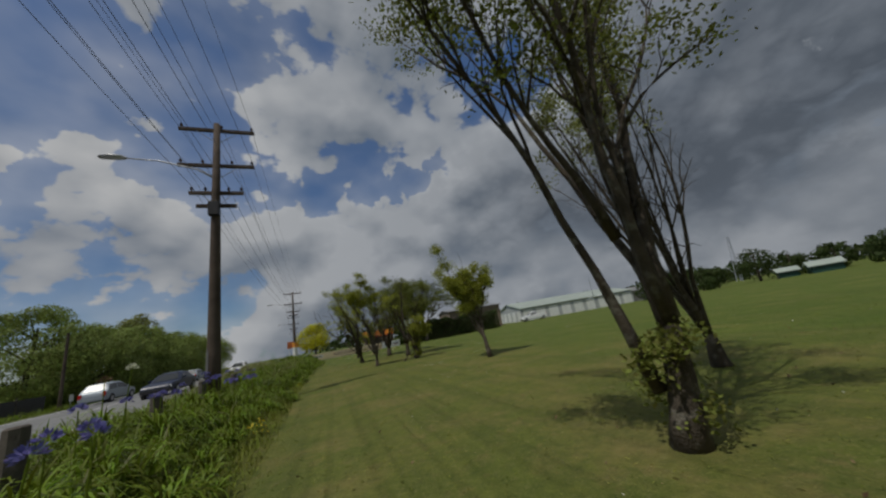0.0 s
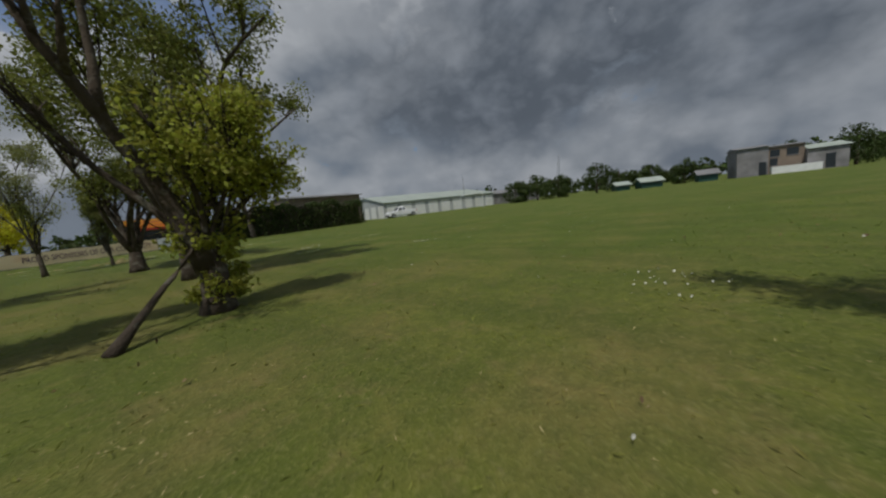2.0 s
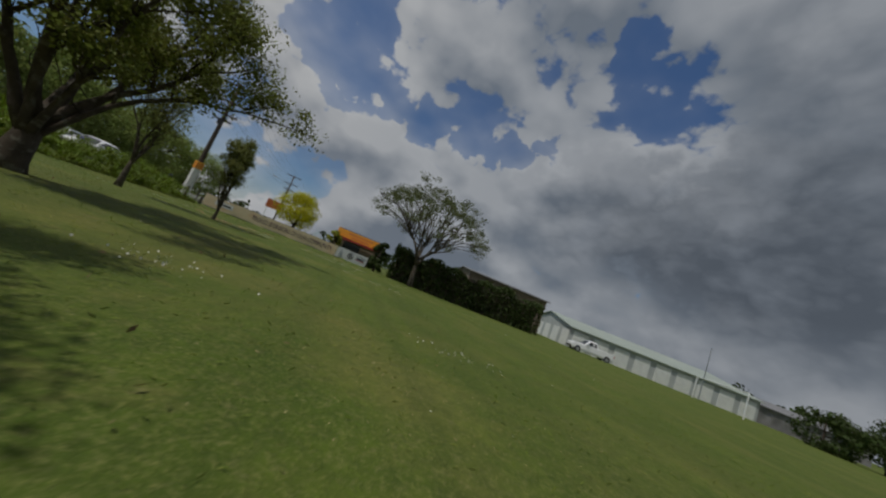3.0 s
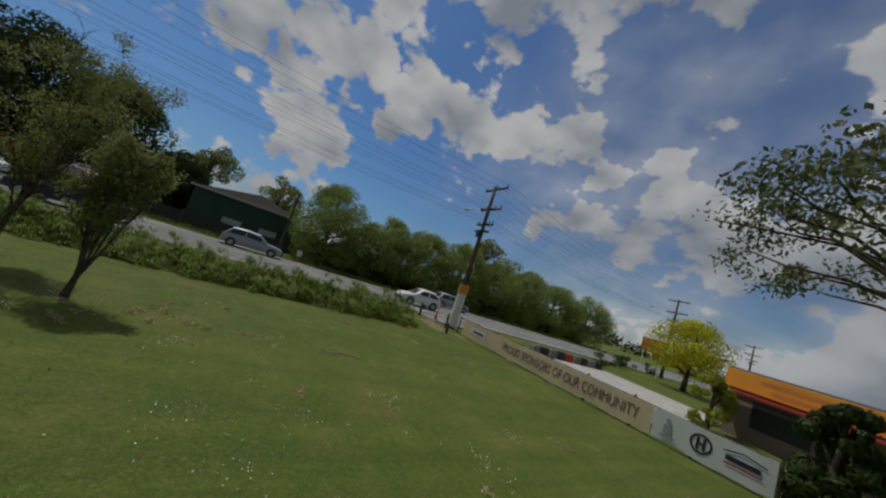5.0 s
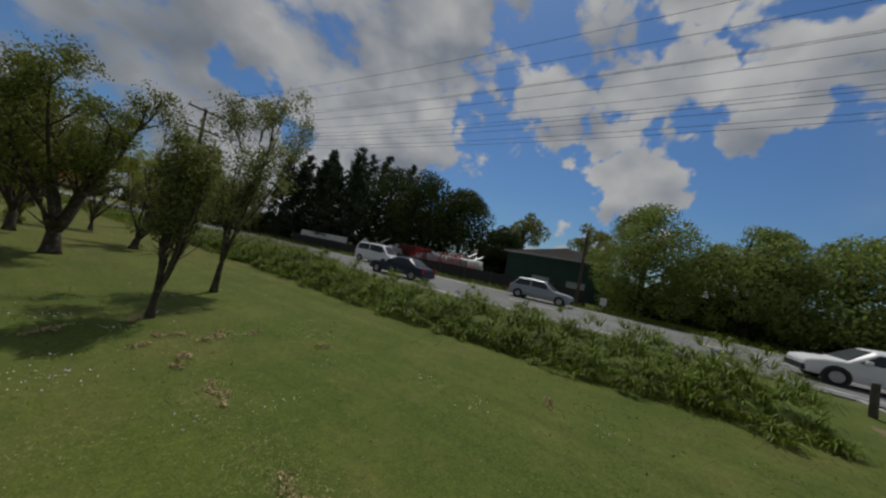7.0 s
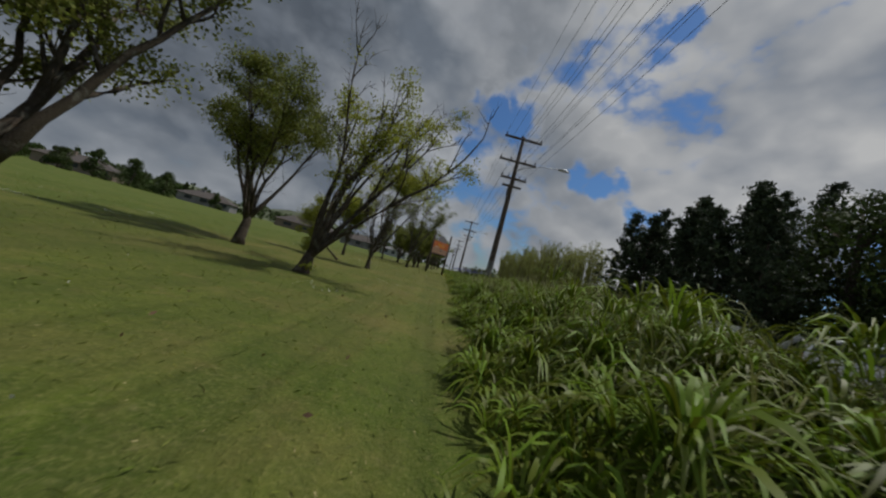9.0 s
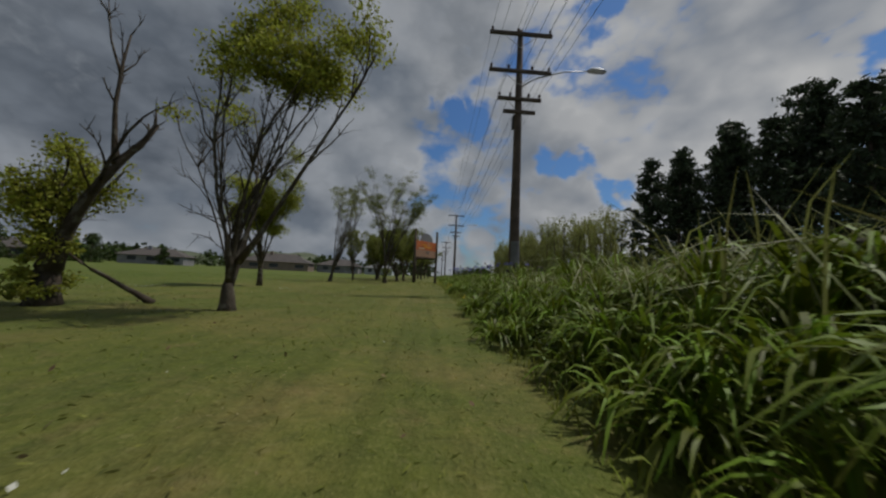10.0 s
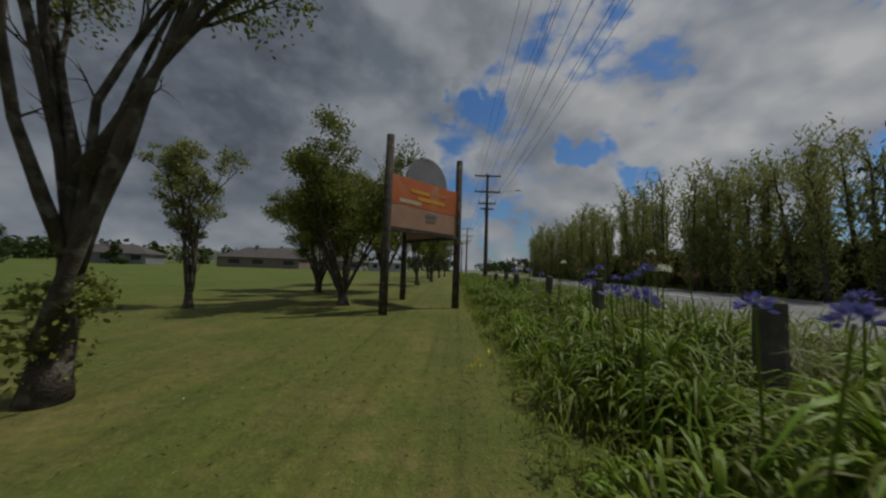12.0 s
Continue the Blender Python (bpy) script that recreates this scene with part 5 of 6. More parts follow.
def words(name, body, size, wide, mat, parent, at, label=""):
    cu = bpy.data.curves.new(name, "FONT")
    cu.body, cu.size, cu.align_x, cu.align_y, cu.extrude = body, size, "CENTER", "CENTER", 0.001
    cu.materials.append(mat)
    ob = new(name, cu)
    bpy.context.view_layer.update()
    ob.parent, ob.matrix_basis = parent, at @ Matrix.Diagonal((wide / ob.dimensions.x, 1, 1, 1))
    if label:
        tagged(ob, label)
    return ob


def banner():
    a, c = Vector((-1.95, 53.55, 0)), Vector((12.0, 54.1, 0))
    d = (c - a).normalized()
    turn = math.degrees(math.atan2(d.y, d.x))
    length = (c - a).length
    root = thing("banner_fence", "low fence carrying a long cream banner and a white banner", "banner", pose(a.x, a.y, ground_height(a.x, a.y) * 0.5, 0, 0, turn))
    k = 9
    for i in range(k):
        x = length * i / (k - 1)
        part("post", Build().tube([Vector((x, 0.06, -0.15)), Vector((x, 0.06, 1.06))], [0.045, 0.042], 7), TIMBER, root)
    part("rail", Build().tube([Vector((0, 0.04, 0.99)), Vector((length, 0.04, 0.97))], [0.02, 0.02], 6), BLACK, root)

    def cloth(name, x0, x1, mat, label):
        b, n = Build(), 90
        for i in range(n + 1):
            x = x0 + (x1 - x0) * i / n
            sag = 0.026 * math.sin(x * 2.3) + 0.016 * math.sin(x * 4.9 + 0.6) + 0.008 * math.sin(x * 13.7 + 1)
            b.v += [Vector((x, sag * 0.2, 0.08 + sag)), Vector((x, sag * 0.12 - 0.004, 0.5)), Vector((x, sag * 0.1, 0.97 + sag * 0.6)), Vector((x, 0.014 + sag * 0.1, 0.97 + sag * 0.6)), Vector((x, sag * 0.12 + 0.01, 0.5)), Vector((x, 0.014 + sag * 0.2, 0.08 + sag))]
        for i in range(n):
            q = i * 6
            for s in range(6):
                t = (s + 1) % 6
                b.f.append((q + s, q + 6 + s, q + 6 + t, q + t))
        b.f += [(0, 1, 2, 3, 4, 5), tuple(n * 6 + s for s in (5, 4, 3, 2, 1, 0))]
        return part(name, b, mat, root, label)

    cream = cloth("banner", 0.5, 11.1, CREAM, "cream vinyl banner with dark lettering")
    words("lettering", "PROUD SPONSORS OF OUR COMMUNITY", 0.56, 6.6, INK, cream, pose(7.4, -0.0165, 0.52, 90, 0, 0), "dark purple printed capitals")
    emblem = Build().box((1.3, -0.017, 0.4), (2.6, -0.013, 0.75))
    part("emblem", emblem, VINYL, cream, "pale printed emblem")
    part("emblem_bar", Build().box((1.55, -0.022, 0.5), (2.45, -0.019, 0.62)), GLASS, cream, "blue grey printed bar")
    white = cloth("banner", 11.15, length - 0.05, VINYL, "white vinyl banner with printed emblems")
    ring = Build()
    for i in range(20):
        t0, t1 = 6.283 * i / 20, 6.283 * (i + 1) / 20
        q = len(ring.v)
        for t, r in ((t0, 0.27), (t1, 0.27), (t1, 0.21), (t0, 0.21)):
            ring.v.append(Vector((12.4 + r * math.cos(t), -0.017, 0.53 + r * math.sin(t))))
        ring.f.append((q, q + 1, q + 2, q + 3))
    part("emblem_ring", ring, BLACK, white, "black printed ring")
    part("emblem_bars", Build().box((12.29, -0.02, 0.36), (12.36, -0.016, 0.7)).box((12.44, -0.02, 0.36), (12.51, -0.016, 0.7)).box((12.36, -0.02, 0.5), (12.44, -0.016, 0.56)), BLACK, white, "black printed bars")
    part("printed_bar", Build().box((12.95, -0.023, 0.47), (13.65, -0.019, 0.6)), CAR_NAVY, white, "dark blue printed bar")
    part("printed_bar", Build().box((12.92, -0.023, 0.37), (13.68, -0.019, 0.41)), RED, white, "red printed line")
    roof = Build()
    for (x0, z0), (x1, z1) in (((12.88, 0.66), (13.3, 0.76)), ((13.3, 0.76), (13.75, 0.66))):
        q = len(roof.v)
        roof.v += [Vector((x0, -0.023, z0)), Vector((x1, -0.023, z1)), Vector((x1, -0.023, z1 + 0.035)), Vector((x0, -0.023, z0 + 0.035))]
        roof.v += [v + Vector((0, 0.004, 0)) for v in roof.v[q:]]
        roof.f += [(q, q + 1, q + 2, q + 3), (q + 7, q + 6, q + 5, q + 4), (q, q + 4, q + 5, q + 1), (q + 2, q + 6, q + 7, q + 3)]
    part("printed_roof", roof, CAR_NAVY, white, "blue printed roof outline")
    part("printed_shape", Build().box((11.45, -0.023, 0.34), (11.66, -0.019, 0.62)).box((11.5, -0.023, 0.66), (11.62, -0.019, 0.8)).box((11.4, -0.023, 0.22), (11.78, -0.019, 0.3)), CAR_SILVER, white, "blue grey printed shape")


banner()


def pole_sign():
    root = thing("pole_sign", "white painted board with an orange panel fixed round a power pole", "sign", pose(-2.9, 53.75, 0.18, 0, 0, 0))
    part("board", Build().tube([Vector((0, 0, 0.02)), Vector((0, 0, 2.25))], [0.31, 0.29], 8), WHITE, root, bevel=0.01)
    panel = part("orange_panel", Build().tube([Vector((0, 0, 2.26)), Vector((0, 0, 2.85))], [0.33, 0.33], 8), AMBER, root, bevel=0.01)
    for z in (2.42, 2.62):
        part("printed_bar", Build().tube([Vector((0, 0, z)), Vector((0, 0, z + 0.08))], [0.336, 0.336], 8), ORANGE, panel)


pole_sign()
strip("driveway", -6.39, 9.5, 55.4, 59.2, 0.215, ASPHALT, "grey sealed driveway behind the banner", "driveway", 0.4)
strip("driveway_apron", -6.39, -3.35, 53.2, 55.396, 0.215, ASPHALT, "grey sealed apron joining the driveway to the road", "driveway", 0.4)
strip("forecourt", -0.3, 7.6, 59.204, 67.5, 0.15, CONCRETE, "pale concrete forecourt beside the grass island", "driveway", 0.4)
strip("kerb", -6.4, -3.2, 52.6, 52.75, 0.27, CONCRETE, "short pale concrete kerb", "kerb", 0.3)


def block(x, y, mat, label):
    root = tagged(part("barrier_block", Build().box((-0.36, -0.24, 0), (0.36, 0.24, 0.56), taper=0.12), mat, bevel=0.04, at=pose(x, y, 0.1, 0, 0, 87 + rng_f.uniform(-5, 5))), label, "barrier", "row of barrier blocks")
    return root


for k in range(9):
    mat, say = ((GREY_WALL, "grey concrete barrier block beside the driveway"), (BLACK, "black painted barrier block beside the driveway"), (RED, "red painted barrier block beside the driveway"))[(0, 1, 0, 1, 2, 0, 1, 0, 1)[k]]
    block(-1.05 + k * 0.04, 59.7 + k * 0.88, mat, say)
for k, (x, y, s) in enumerate(((-4.2, 75.5, 1.1), (-3.3, 71.5, 1.2), (-5.1, 78.0, 1.3), (-6.2, 81.5, 1.4), (-6.0, 86.0, 1.2))):
    blob_tree(300 + k, x, y, s, s * 1.5, LEAF_HEDGE, "low clipped green shrub beside the driveway", "shrub", blobs=9, count=900, size=0.12, low=0.1, group="driveway shrubs", category="shrub")
blob_tree(310, 8.0, 62.0, 2.7, 2.3, LEAF_BRIGHT, "pale feathery shrub beside the orange building", "shrub", blobs=34, count=9000, size=0.1, low=0.03, category="shrub", lump=0.7)
blob_tree(311, -0.4, 81.3, 7.4, 7.6, LEAF_YELLOW, "bright yellow-green tree beyond the driveway", blobs=34, count=9000, size=0.26, low=0.3)


def orange_building():
    root = thing("shop_building", "small building with a bright amber fascia and brown walls", "building", pose(7.95, 63.9, 0, 0, 0, -6))
    part("wall", Build().box((0, 0, -0.1), (5.2, 6, 2.3)), BROWN_WALL, root)
    part("fascia", Build().box((-0.15, -0.15, 2.3), (5.35, 6.15, 3.2)), AMBER, root, bevel=0.02)
    part("red_canopy", Build().box((-0.3, -0.9, 2.05), (5.3, -0.16, 2.18)), RED, root, bevel=0.02)
    part("roof", Build().box((-0.1, -0.1, 3.204), (5.3, 6.1, 3.3)), ROOF_GREY, root)
    for z, a, b in ((2.9, 1.2, 4.2), (2.55, 1.6, 3.8)):
        part("printed_bar", Build().box((a, -0.158, z - 0.09), (b, -0.152, z + 0.09)), ROOF_ORANGE, root)
    part("window", Build().box((1.0, -0.02, 0.7), (3.0, 0.05, 1.9)), GLASS, root)


orange_building()


def roadside_sign(x, y, turn):
    root = thing("roadside_sign", "small orange sign board on two pale posts", "sign", pose(x, y, ground_height(x, y), 0, 0, turn))
    for s in (-0.9, 0.9):
        part("post", Build().tube([Vector((s, 0, -0.1)), Vector((s, 0, 4.2))], [0.05, 0.05], 7), WHITE, root)
    part("board", Build().box((-1.25, -0.05, 2.75), (1.25, 0.02, 4.2)), ORANGE, root, bevel=0.01)


roadside_sign(-4.9, 83.6, 12)


def leaf_hedge(name, x0, y0, x1, y1, h, deep, count, leaf, label, size=0.16, seed=1):
    rng = np.random.default_rng(seed)
    a, c = Vector((x0, y0, 0)), Vector((x1, y1, 0))
    L = (c - a).length
    root = thing(name, label, "hedge", pose(x0, y0, ground_height(x0, y0), 0, 0, math.degrees(math.atan2(y1 - y0, x1 - x0))))
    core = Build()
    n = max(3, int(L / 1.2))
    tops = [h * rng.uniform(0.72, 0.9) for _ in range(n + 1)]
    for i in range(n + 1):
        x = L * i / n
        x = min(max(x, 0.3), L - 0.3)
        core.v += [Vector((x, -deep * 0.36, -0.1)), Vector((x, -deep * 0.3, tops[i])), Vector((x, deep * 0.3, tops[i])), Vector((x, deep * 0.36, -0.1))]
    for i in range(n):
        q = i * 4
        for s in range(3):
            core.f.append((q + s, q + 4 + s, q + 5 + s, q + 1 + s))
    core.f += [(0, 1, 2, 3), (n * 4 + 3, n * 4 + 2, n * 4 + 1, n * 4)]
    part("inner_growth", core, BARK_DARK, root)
    u = rng.uniform(0, L, count)
    hh = h * (0.88 + 0.16 * np.sin(u * 1.7 + 1) * np.sin(u * 0.63))
    t = rng.uniform(0, 1, count)
    v = np.where(t < 0.38, -0.5, np.where(t < 0.6, 0.5, rng.uniform(-0.5, 0.5, count))) * deep
    z = np.where(t < 0.6, rng.uniform(0, 1, count) * hh, hh * rng.uniform(0.88, 1.06, count))
    ends = rng.uniform(size=count) < 0.08
    u = np.where(ends, np.where(rng.uniform(size=count) < 0.5, 0.0, L), u)
    lump = 0.22 * np.sin(u * 2.9) * np.cos(z * 2.3 + u)
    p = np.stack([u + rng.normal(0, 0.12, count), v * (0.86 + 0.3 * lump) + rng.normal(0, 0.1, count), np.maximum(0.03, z + rng.normal(0, 0.06, count))], 1)
    part("foliage", leaves_mesh("foliage", p, rng, size, leaf, 0.2, 0.36), leaf, root)


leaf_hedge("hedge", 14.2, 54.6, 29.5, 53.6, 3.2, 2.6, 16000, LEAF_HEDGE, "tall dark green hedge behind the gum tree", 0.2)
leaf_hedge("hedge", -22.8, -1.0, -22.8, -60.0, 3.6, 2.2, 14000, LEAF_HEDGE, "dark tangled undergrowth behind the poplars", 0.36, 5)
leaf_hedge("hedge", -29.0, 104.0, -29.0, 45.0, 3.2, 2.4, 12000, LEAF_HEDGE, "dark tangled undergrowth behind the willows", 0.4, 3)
blob_tree(312, 12.75, 54.3, 3.1, 1.9, LEAF_HEDGE, "dark bushy shrub at the end of the banner fence", "shrub", blobs=30, count=8000, size=0.14, low=0.02, category="shrub", lump=0.8)

# ---- far side of the field ----


def shed(name, label, m, w, d, eave, ridge, wall, roof, doors=0, door_mat=None, end_doors=0, hip=0.0):
    """A gabled shed; w runs along local x (the ridge), d along y."""
    root = thing(name, label, "building", m)
    part("wall", Build().prism([(0, -0.3), (d, -0.3), (d, eave), (d / 2, ridge - 0.08), (0, eave)], 0, w), wall, root)
    t = 0.12
    for y0, y1 in ((-0.35, d / 2), (d + 0.35, d / 2)):
        k = (ridge - eave) / (d / 2)
        z0 = eave - 0.35 * k
        o = [(y0, z0), (y1, ridge), (y1, ridge + t), (y0, z0 + t)]
        part("roof", Build().prism(o if y0 < y1 else o[::-1], -0.3, w + 0.3), roof, root)
    for i in range(doors):
        a = w * (i + 0.14) / doors
        b2 = w * (i + 0.86) / doors
        dr = part("door", Build().box((a, -0.06, 0), (b2, 0.0, eave * 0.86)), door_mat, root, bevel=0.01)
        for q in range(1, 5):
            part("panel_rib", Build().box((a + 0.05, -0.085, eave * 0.86 * q / 5), (b2 - 0.05, -0.06, eave * 0.86 * q / 5 + 0.03)), door_mat, dr)
    for i in range(end_doors):
        a, b2 = d * (i + 0.14) / end_doors, d * (i + 0.8) / end_doors
        part("door", Build().box((-0.06, a, 0), (0.0, b2, eave * 0.84)), door_mat, root, bevel=0.01)
    return root


PALE = material("pale grey cladding", (0.42, 0.44, 0.44), 0.6, 0.1, 0.8, 20, 0.1)
shed("storage_shed", "long pale storage shed with white roller doors and a green roof", pose(41.8, 62.6, 0, 0, 0, -16.7), 27, 19, 2.75, 4.4, PALE, GREEN_ROOF, 9, WHITE, 5)
shed("storage_shed", "second low storage shed with a pale roof", pose(66, 57.0, 0, 0, 0, -16.7), 20, 12, 2.4, 3.4, GREY_WALL, ROOF_GREY, 4, GREY_WALL)
shed("block_building", "plain brown building behind the hedge", pose(24.5, 62.0, 0, 0, 0, -6), 11, 8, 4.4, 4.9, BROWN_WALL, ROOF_GREY)
shed("garden_shed", "low green-roofed shed at the field edge", pose(68, 26, 0, 0, 0, -62), 3.2, 3, 1.1, 1.7, GREEN_STEEL, GREEN_ROOF)
shed("garden_shed", "low green-roofed shed at the field edge", pose(70, 18.5, 0, 0, 0, -80), 2.4, 3, 1.2, 1.8, GREEN_STEEL, ROOF_GREY)
shed("garden_shed", "low green-roofed shed at the field edge", pose(69, 30, 0, 0, 0, -62), 2.2, 3, 1.0, 1.5, GREEN_STEEL, GREEN_ROOF)


def grey_house():
    root = thing("grey_house", "weathered two-storey grey house at the field edge", "house", pose(69.5, 14.0, 0, 0, 0, -82))
    part("wall", Build().box((0, 0.4, -0.2), (3.4, 6, 4.1)), GREY_WALL, root)
    part("wall", Build().box((3.403, 1.0, -0.2), (7.2, 6, 3.9)), BROWN_WALL, root)
    part("wall", Build().box((7.203, 0.2, -0.2), (11, 6, 2.9)), GREY_WALL, root)
    part("roof", Build().prism([(0.1, 4.104), (6.3, 4.104), (3.2, 4.5)], -0.2, 3.5), ROOF_GREY, root)
    part("roof", Build().prism([(0.7, 3.904), (6.3, 3.904), (3.4, 4.2)], 3.51, 7.3), ROOF_GREY, root)
    part("roof", Build().prism([(-0.1, 2.904), (6.3, 2.904), (3.2, 3.6)], 7.31, 11.3), GREEN_ROOF, root)
    part("veranda", Build().box((3.5, -0.6, -0.1), (8.4, 0.15, 1.0)), WHITE, root, "low pale veranda wall", bevel=0.02)
    for x, y, z, w, h in ((3.7, 1.0, 2.5, 1.0, 0.9), (5.4, 1.0, 2.5, 1.2, 0.9), (3.7, 1.0, 1.2, 0.8, 1.0), (8.9, 0.2, 0.1, 0.9, 1.9), (2.4, 0.4, 0.0, 0.8, 1.9)):
        win = part("window", Build().box((x, y - 0.05, z), (x + w, y - 0.004, z + h)), GLASS, root)
        part("frame", Build().box((x - 0.06, y - 0.08, z - 0.09), (x + w + 0.06, y - 0.052, z - 0.02)), ROOF_GREY, win)


grey_house()


def goal():
    root = thing("football_goal", "white football goal frame on the field", "goal", pose(48.6, 45.8, 0, 0, 0, 65))
    for x in (0, 7.3):
        part("post", Build().tube([Vector((x, 0, -0.1)), Vector((x, 0, 2.44))], [0.06, 0.06], 8), WHITE, root)
    part("crossbar", Build().tube([Vector((0, 0, 2.44)), Vector((7.3, 0, 2.44))], [0.06, 0.06], 8), WHITE, root)
    tagged(part("mast", Build().tube([Vector((0, 0, -0.1)), Vector((0, 0, 6.4))], [0.07, 0.04], 8), STEEL, at=pose(53.6, 53.0, 0)), "slim grey steel mast at the field edge", "mast")


goal()


def lattice_mast(x, y, h):
    root = thing("lattice_mast", "tall steel lattice mast far beyond the field", "mast", pose(x, y, 0, 0, 12, 0))
    for a, c in ((-0.6, -0.6), (0.6, -0.6), (0, 0.7)):
        part("leg", Build().tube([Vector((a, c, 0)), Vector((a * 0.3, c * 0.3, h))], [0.12, 0.08], 5), STEEL, root)
    for i in range(9):
        z = h * i / 9
        s, e = 1 - 0.7 * i / 9, 1 - 0.7 * (i + 1) / 9
        part("brace", Build().tube([Vector((-0.6 * s, -0.6 * s, z)), Vector((0.6 * e, -0.6 * e, z + h / 9))], [0.05, 0.05], 4), STEEL, root)


lattice_mast(119, 58, 14.5)
for k, (x, y, h, w) in enumerate(((60, 45.5, 4.2, 5.0), (63, 42.5, 4.8, 6.0), (66, 39.5, 4.4, 5.4), (72, 40, 3.8, 4.8), (74, 34.5, 6.2, 6.0), (77, 31, 5.2, 5.5), (76, 25.5, 4.2, 5.0), (77, 20.5, 4.6, 5.0), (80, 7.0, 5.0, 5.0), (78, 1.0, 5.6, 6.0), (82, -6, 5.0, 6.0))):
    blob_tree(330 + k, x, y, h, w, LEAF_HEDGE, "rounded dark green tree at the far field edge", blobs=22, count=2400, size=0.34, low=0.04, group="field edge trees")
for k, (x, y, h, w) in enumerate(((76, -12, 4.6, 5), (74, -17, 5.4, 5), (73, -23, 4.8, 5), (68, -24.5, 5.6, 5), (65, -28.5, 6.2, 6), (62, -33, 5.4, 6), (70, -35, 4.0, 5), (63, -50, 4.4, 4), (54, -78, 4.6, 4.4), (24, -92, 4.0, 4))):
    blob_tree(350 + k, x, y, h, w, LEAF_HEDGE, "dark conifer-like tree beyond the far side of the field", blobs=26, count=2600, size=0.32, low=0.04, group="field edge trees", cone=1.0)


def hip_house(x, y, turn, w, d, eave, ridge, wall, roof):
    root = thing("bungalow", "low house with a dark brown hipped roof beyond the field", "house", pose(x, y, 0, 0, 0, turn), "bungalows beyond the field")
    part("wall", Build().box((0, 0, -0.2), (w, d, eave)), wall, root)
    r = Build()
    o = 0.5
    r.v += [Vector(p) for p in ((-o, -o, eave), (w + o, -o, eave), (w + o, d + o, eave), (-o, d + o, eave), (d * 0.45, d / 2, ridge), (w - d * 0.45, d / 2, ridge))]
    r.f += [(0, 1, 5, 4), (1, 2, 5), (2, 3, 4, 5), (3, 0, 4), (3, 2, 1, 0)]
    part("roof", r, roof, root)
    part("chimney", Build().box((w * 0.6, d * 0.55, eave), (w * 0.6 + 0.7, d * 0.55 + 0.7, ridge + 0.5)), wall, root)
    for yy in (d, 0):
        for k in range(3):
            a = w * (k + 0.2 + 0.15 * (k % 2)) / 3
            win = part("window", Build().box((a, yy - 0.03, 0.9), (a + w * 0.13, yy + 0.03, 1.9)), GLASS, root)
            part("frame", Build().box((a - 0.06, yy - 0.05, 0.8), (a + w * 0.13 + 0.06, yy + 0.05, 0.89)), ROOF_GREY, win)


for x, y, turn, w, d, e, r, wall, roof in ((37, -76, 10, 18, 10, 2.4, 5.0, BROWN_WALL, TILE_BROWN), (22, -78, 4, 12, 9, 2.3, 4.4, GREY_WALL, TILE_BROWN), (11, -82, -4, 9, 8, 2.3, 3.7, PALE, ROOF_GREY), (66, -64, 20, 13, 8, 2.2, 4.2, GREY_WALL, TILE_BROWN), (84, -46, 30, 13, 8, 2.2, 4.2, BROWN_WALL, TILE_BROWN)):
    hip_house(x, y, turn, w, d, e, r, wall, roof)


def far_woods():
    rng = np.random.default_rng(77)
    cs = []
    for i in range(900):
        a = rng.uniform(0, 6.283)
        r = rng.uniform(150, 230)
        x, y = r * math.sin(a), r * math.cos(a) + 20
        if x < -20 and y > 110 and x > -60:
            continue
        if -22 < x < -1:
            continue
        h = 5.0 + 3.0 * noise.noise(Vector((a * 3, 0, 0))) + rng.uniform(0, 2.5)
        for q in range(4):
            cs.append((x + rng.normal(0, 2.5), y + rng.normal(0, 2.5), h * rng.uniform(0.2, 0.9), rng.uniform(1.5, 3.0)))
    cs = np.array(cs)
    n = 50000
    k = rng.integers(0, len(cs), n)
    p = cs[k, :3] + unit(rng, n) * cs[k, 3:4] * rng.uniform(0.4, 1, (n, 1))
    p[:, 2] = np.maximum(0.1, p[:, 2])
    tagged(part("far_woods", leaves_mesh("far_woods", p, rng, 1.5, LEAF_HEDGE, 0.1, 0.42), LEAF_HEDGE), "distant dark line of trees round the horizon", "woods", kind="stuff")


far_woods()


def far_hill(x, y, w, d, h):
    """A low rounded hill far beyond the houses."""
    b = Build()
    n, m = 26, 8
    for i in range(n + 1):
        for j in range(m + 1):
            u, v = i / n * 2 - 1, j / m * 2 - 1
            z = h * max(0.0, math.cos(u * math.pi / 2)) ** 1.4 * max(0.0, math.cos(v * math.pi / 2)) * (1 + 0.35 * noise.noise(Vector((u * 3.5, v * 2, x * 0.01))))
            b.v.append(Vector((u * w / 2, v * d / 2, z - 0.4)))
    for i in range(n):
        for j in range(m):
            q = i * (m + 1) + j
            b.f.append((q, q + m + 1, q + m + 2, q + 1))
    tagged(part("backdrop_hill", b, HILL, smooth=True, at=pose(x, y, 0, 0, 0, 25)), "low distant hill with pasture and scrub", "hill", kind="structure")


HILL = material("far pasture and scrub", (0.11, 0.13, 0.075), 0.95, 0.5, 0.03, 0.3, 0.0)
far_hill(190, -430, 260, 120, 24)
far_hill(330, -380, 220, 120, 18)

# ---- across the road ----


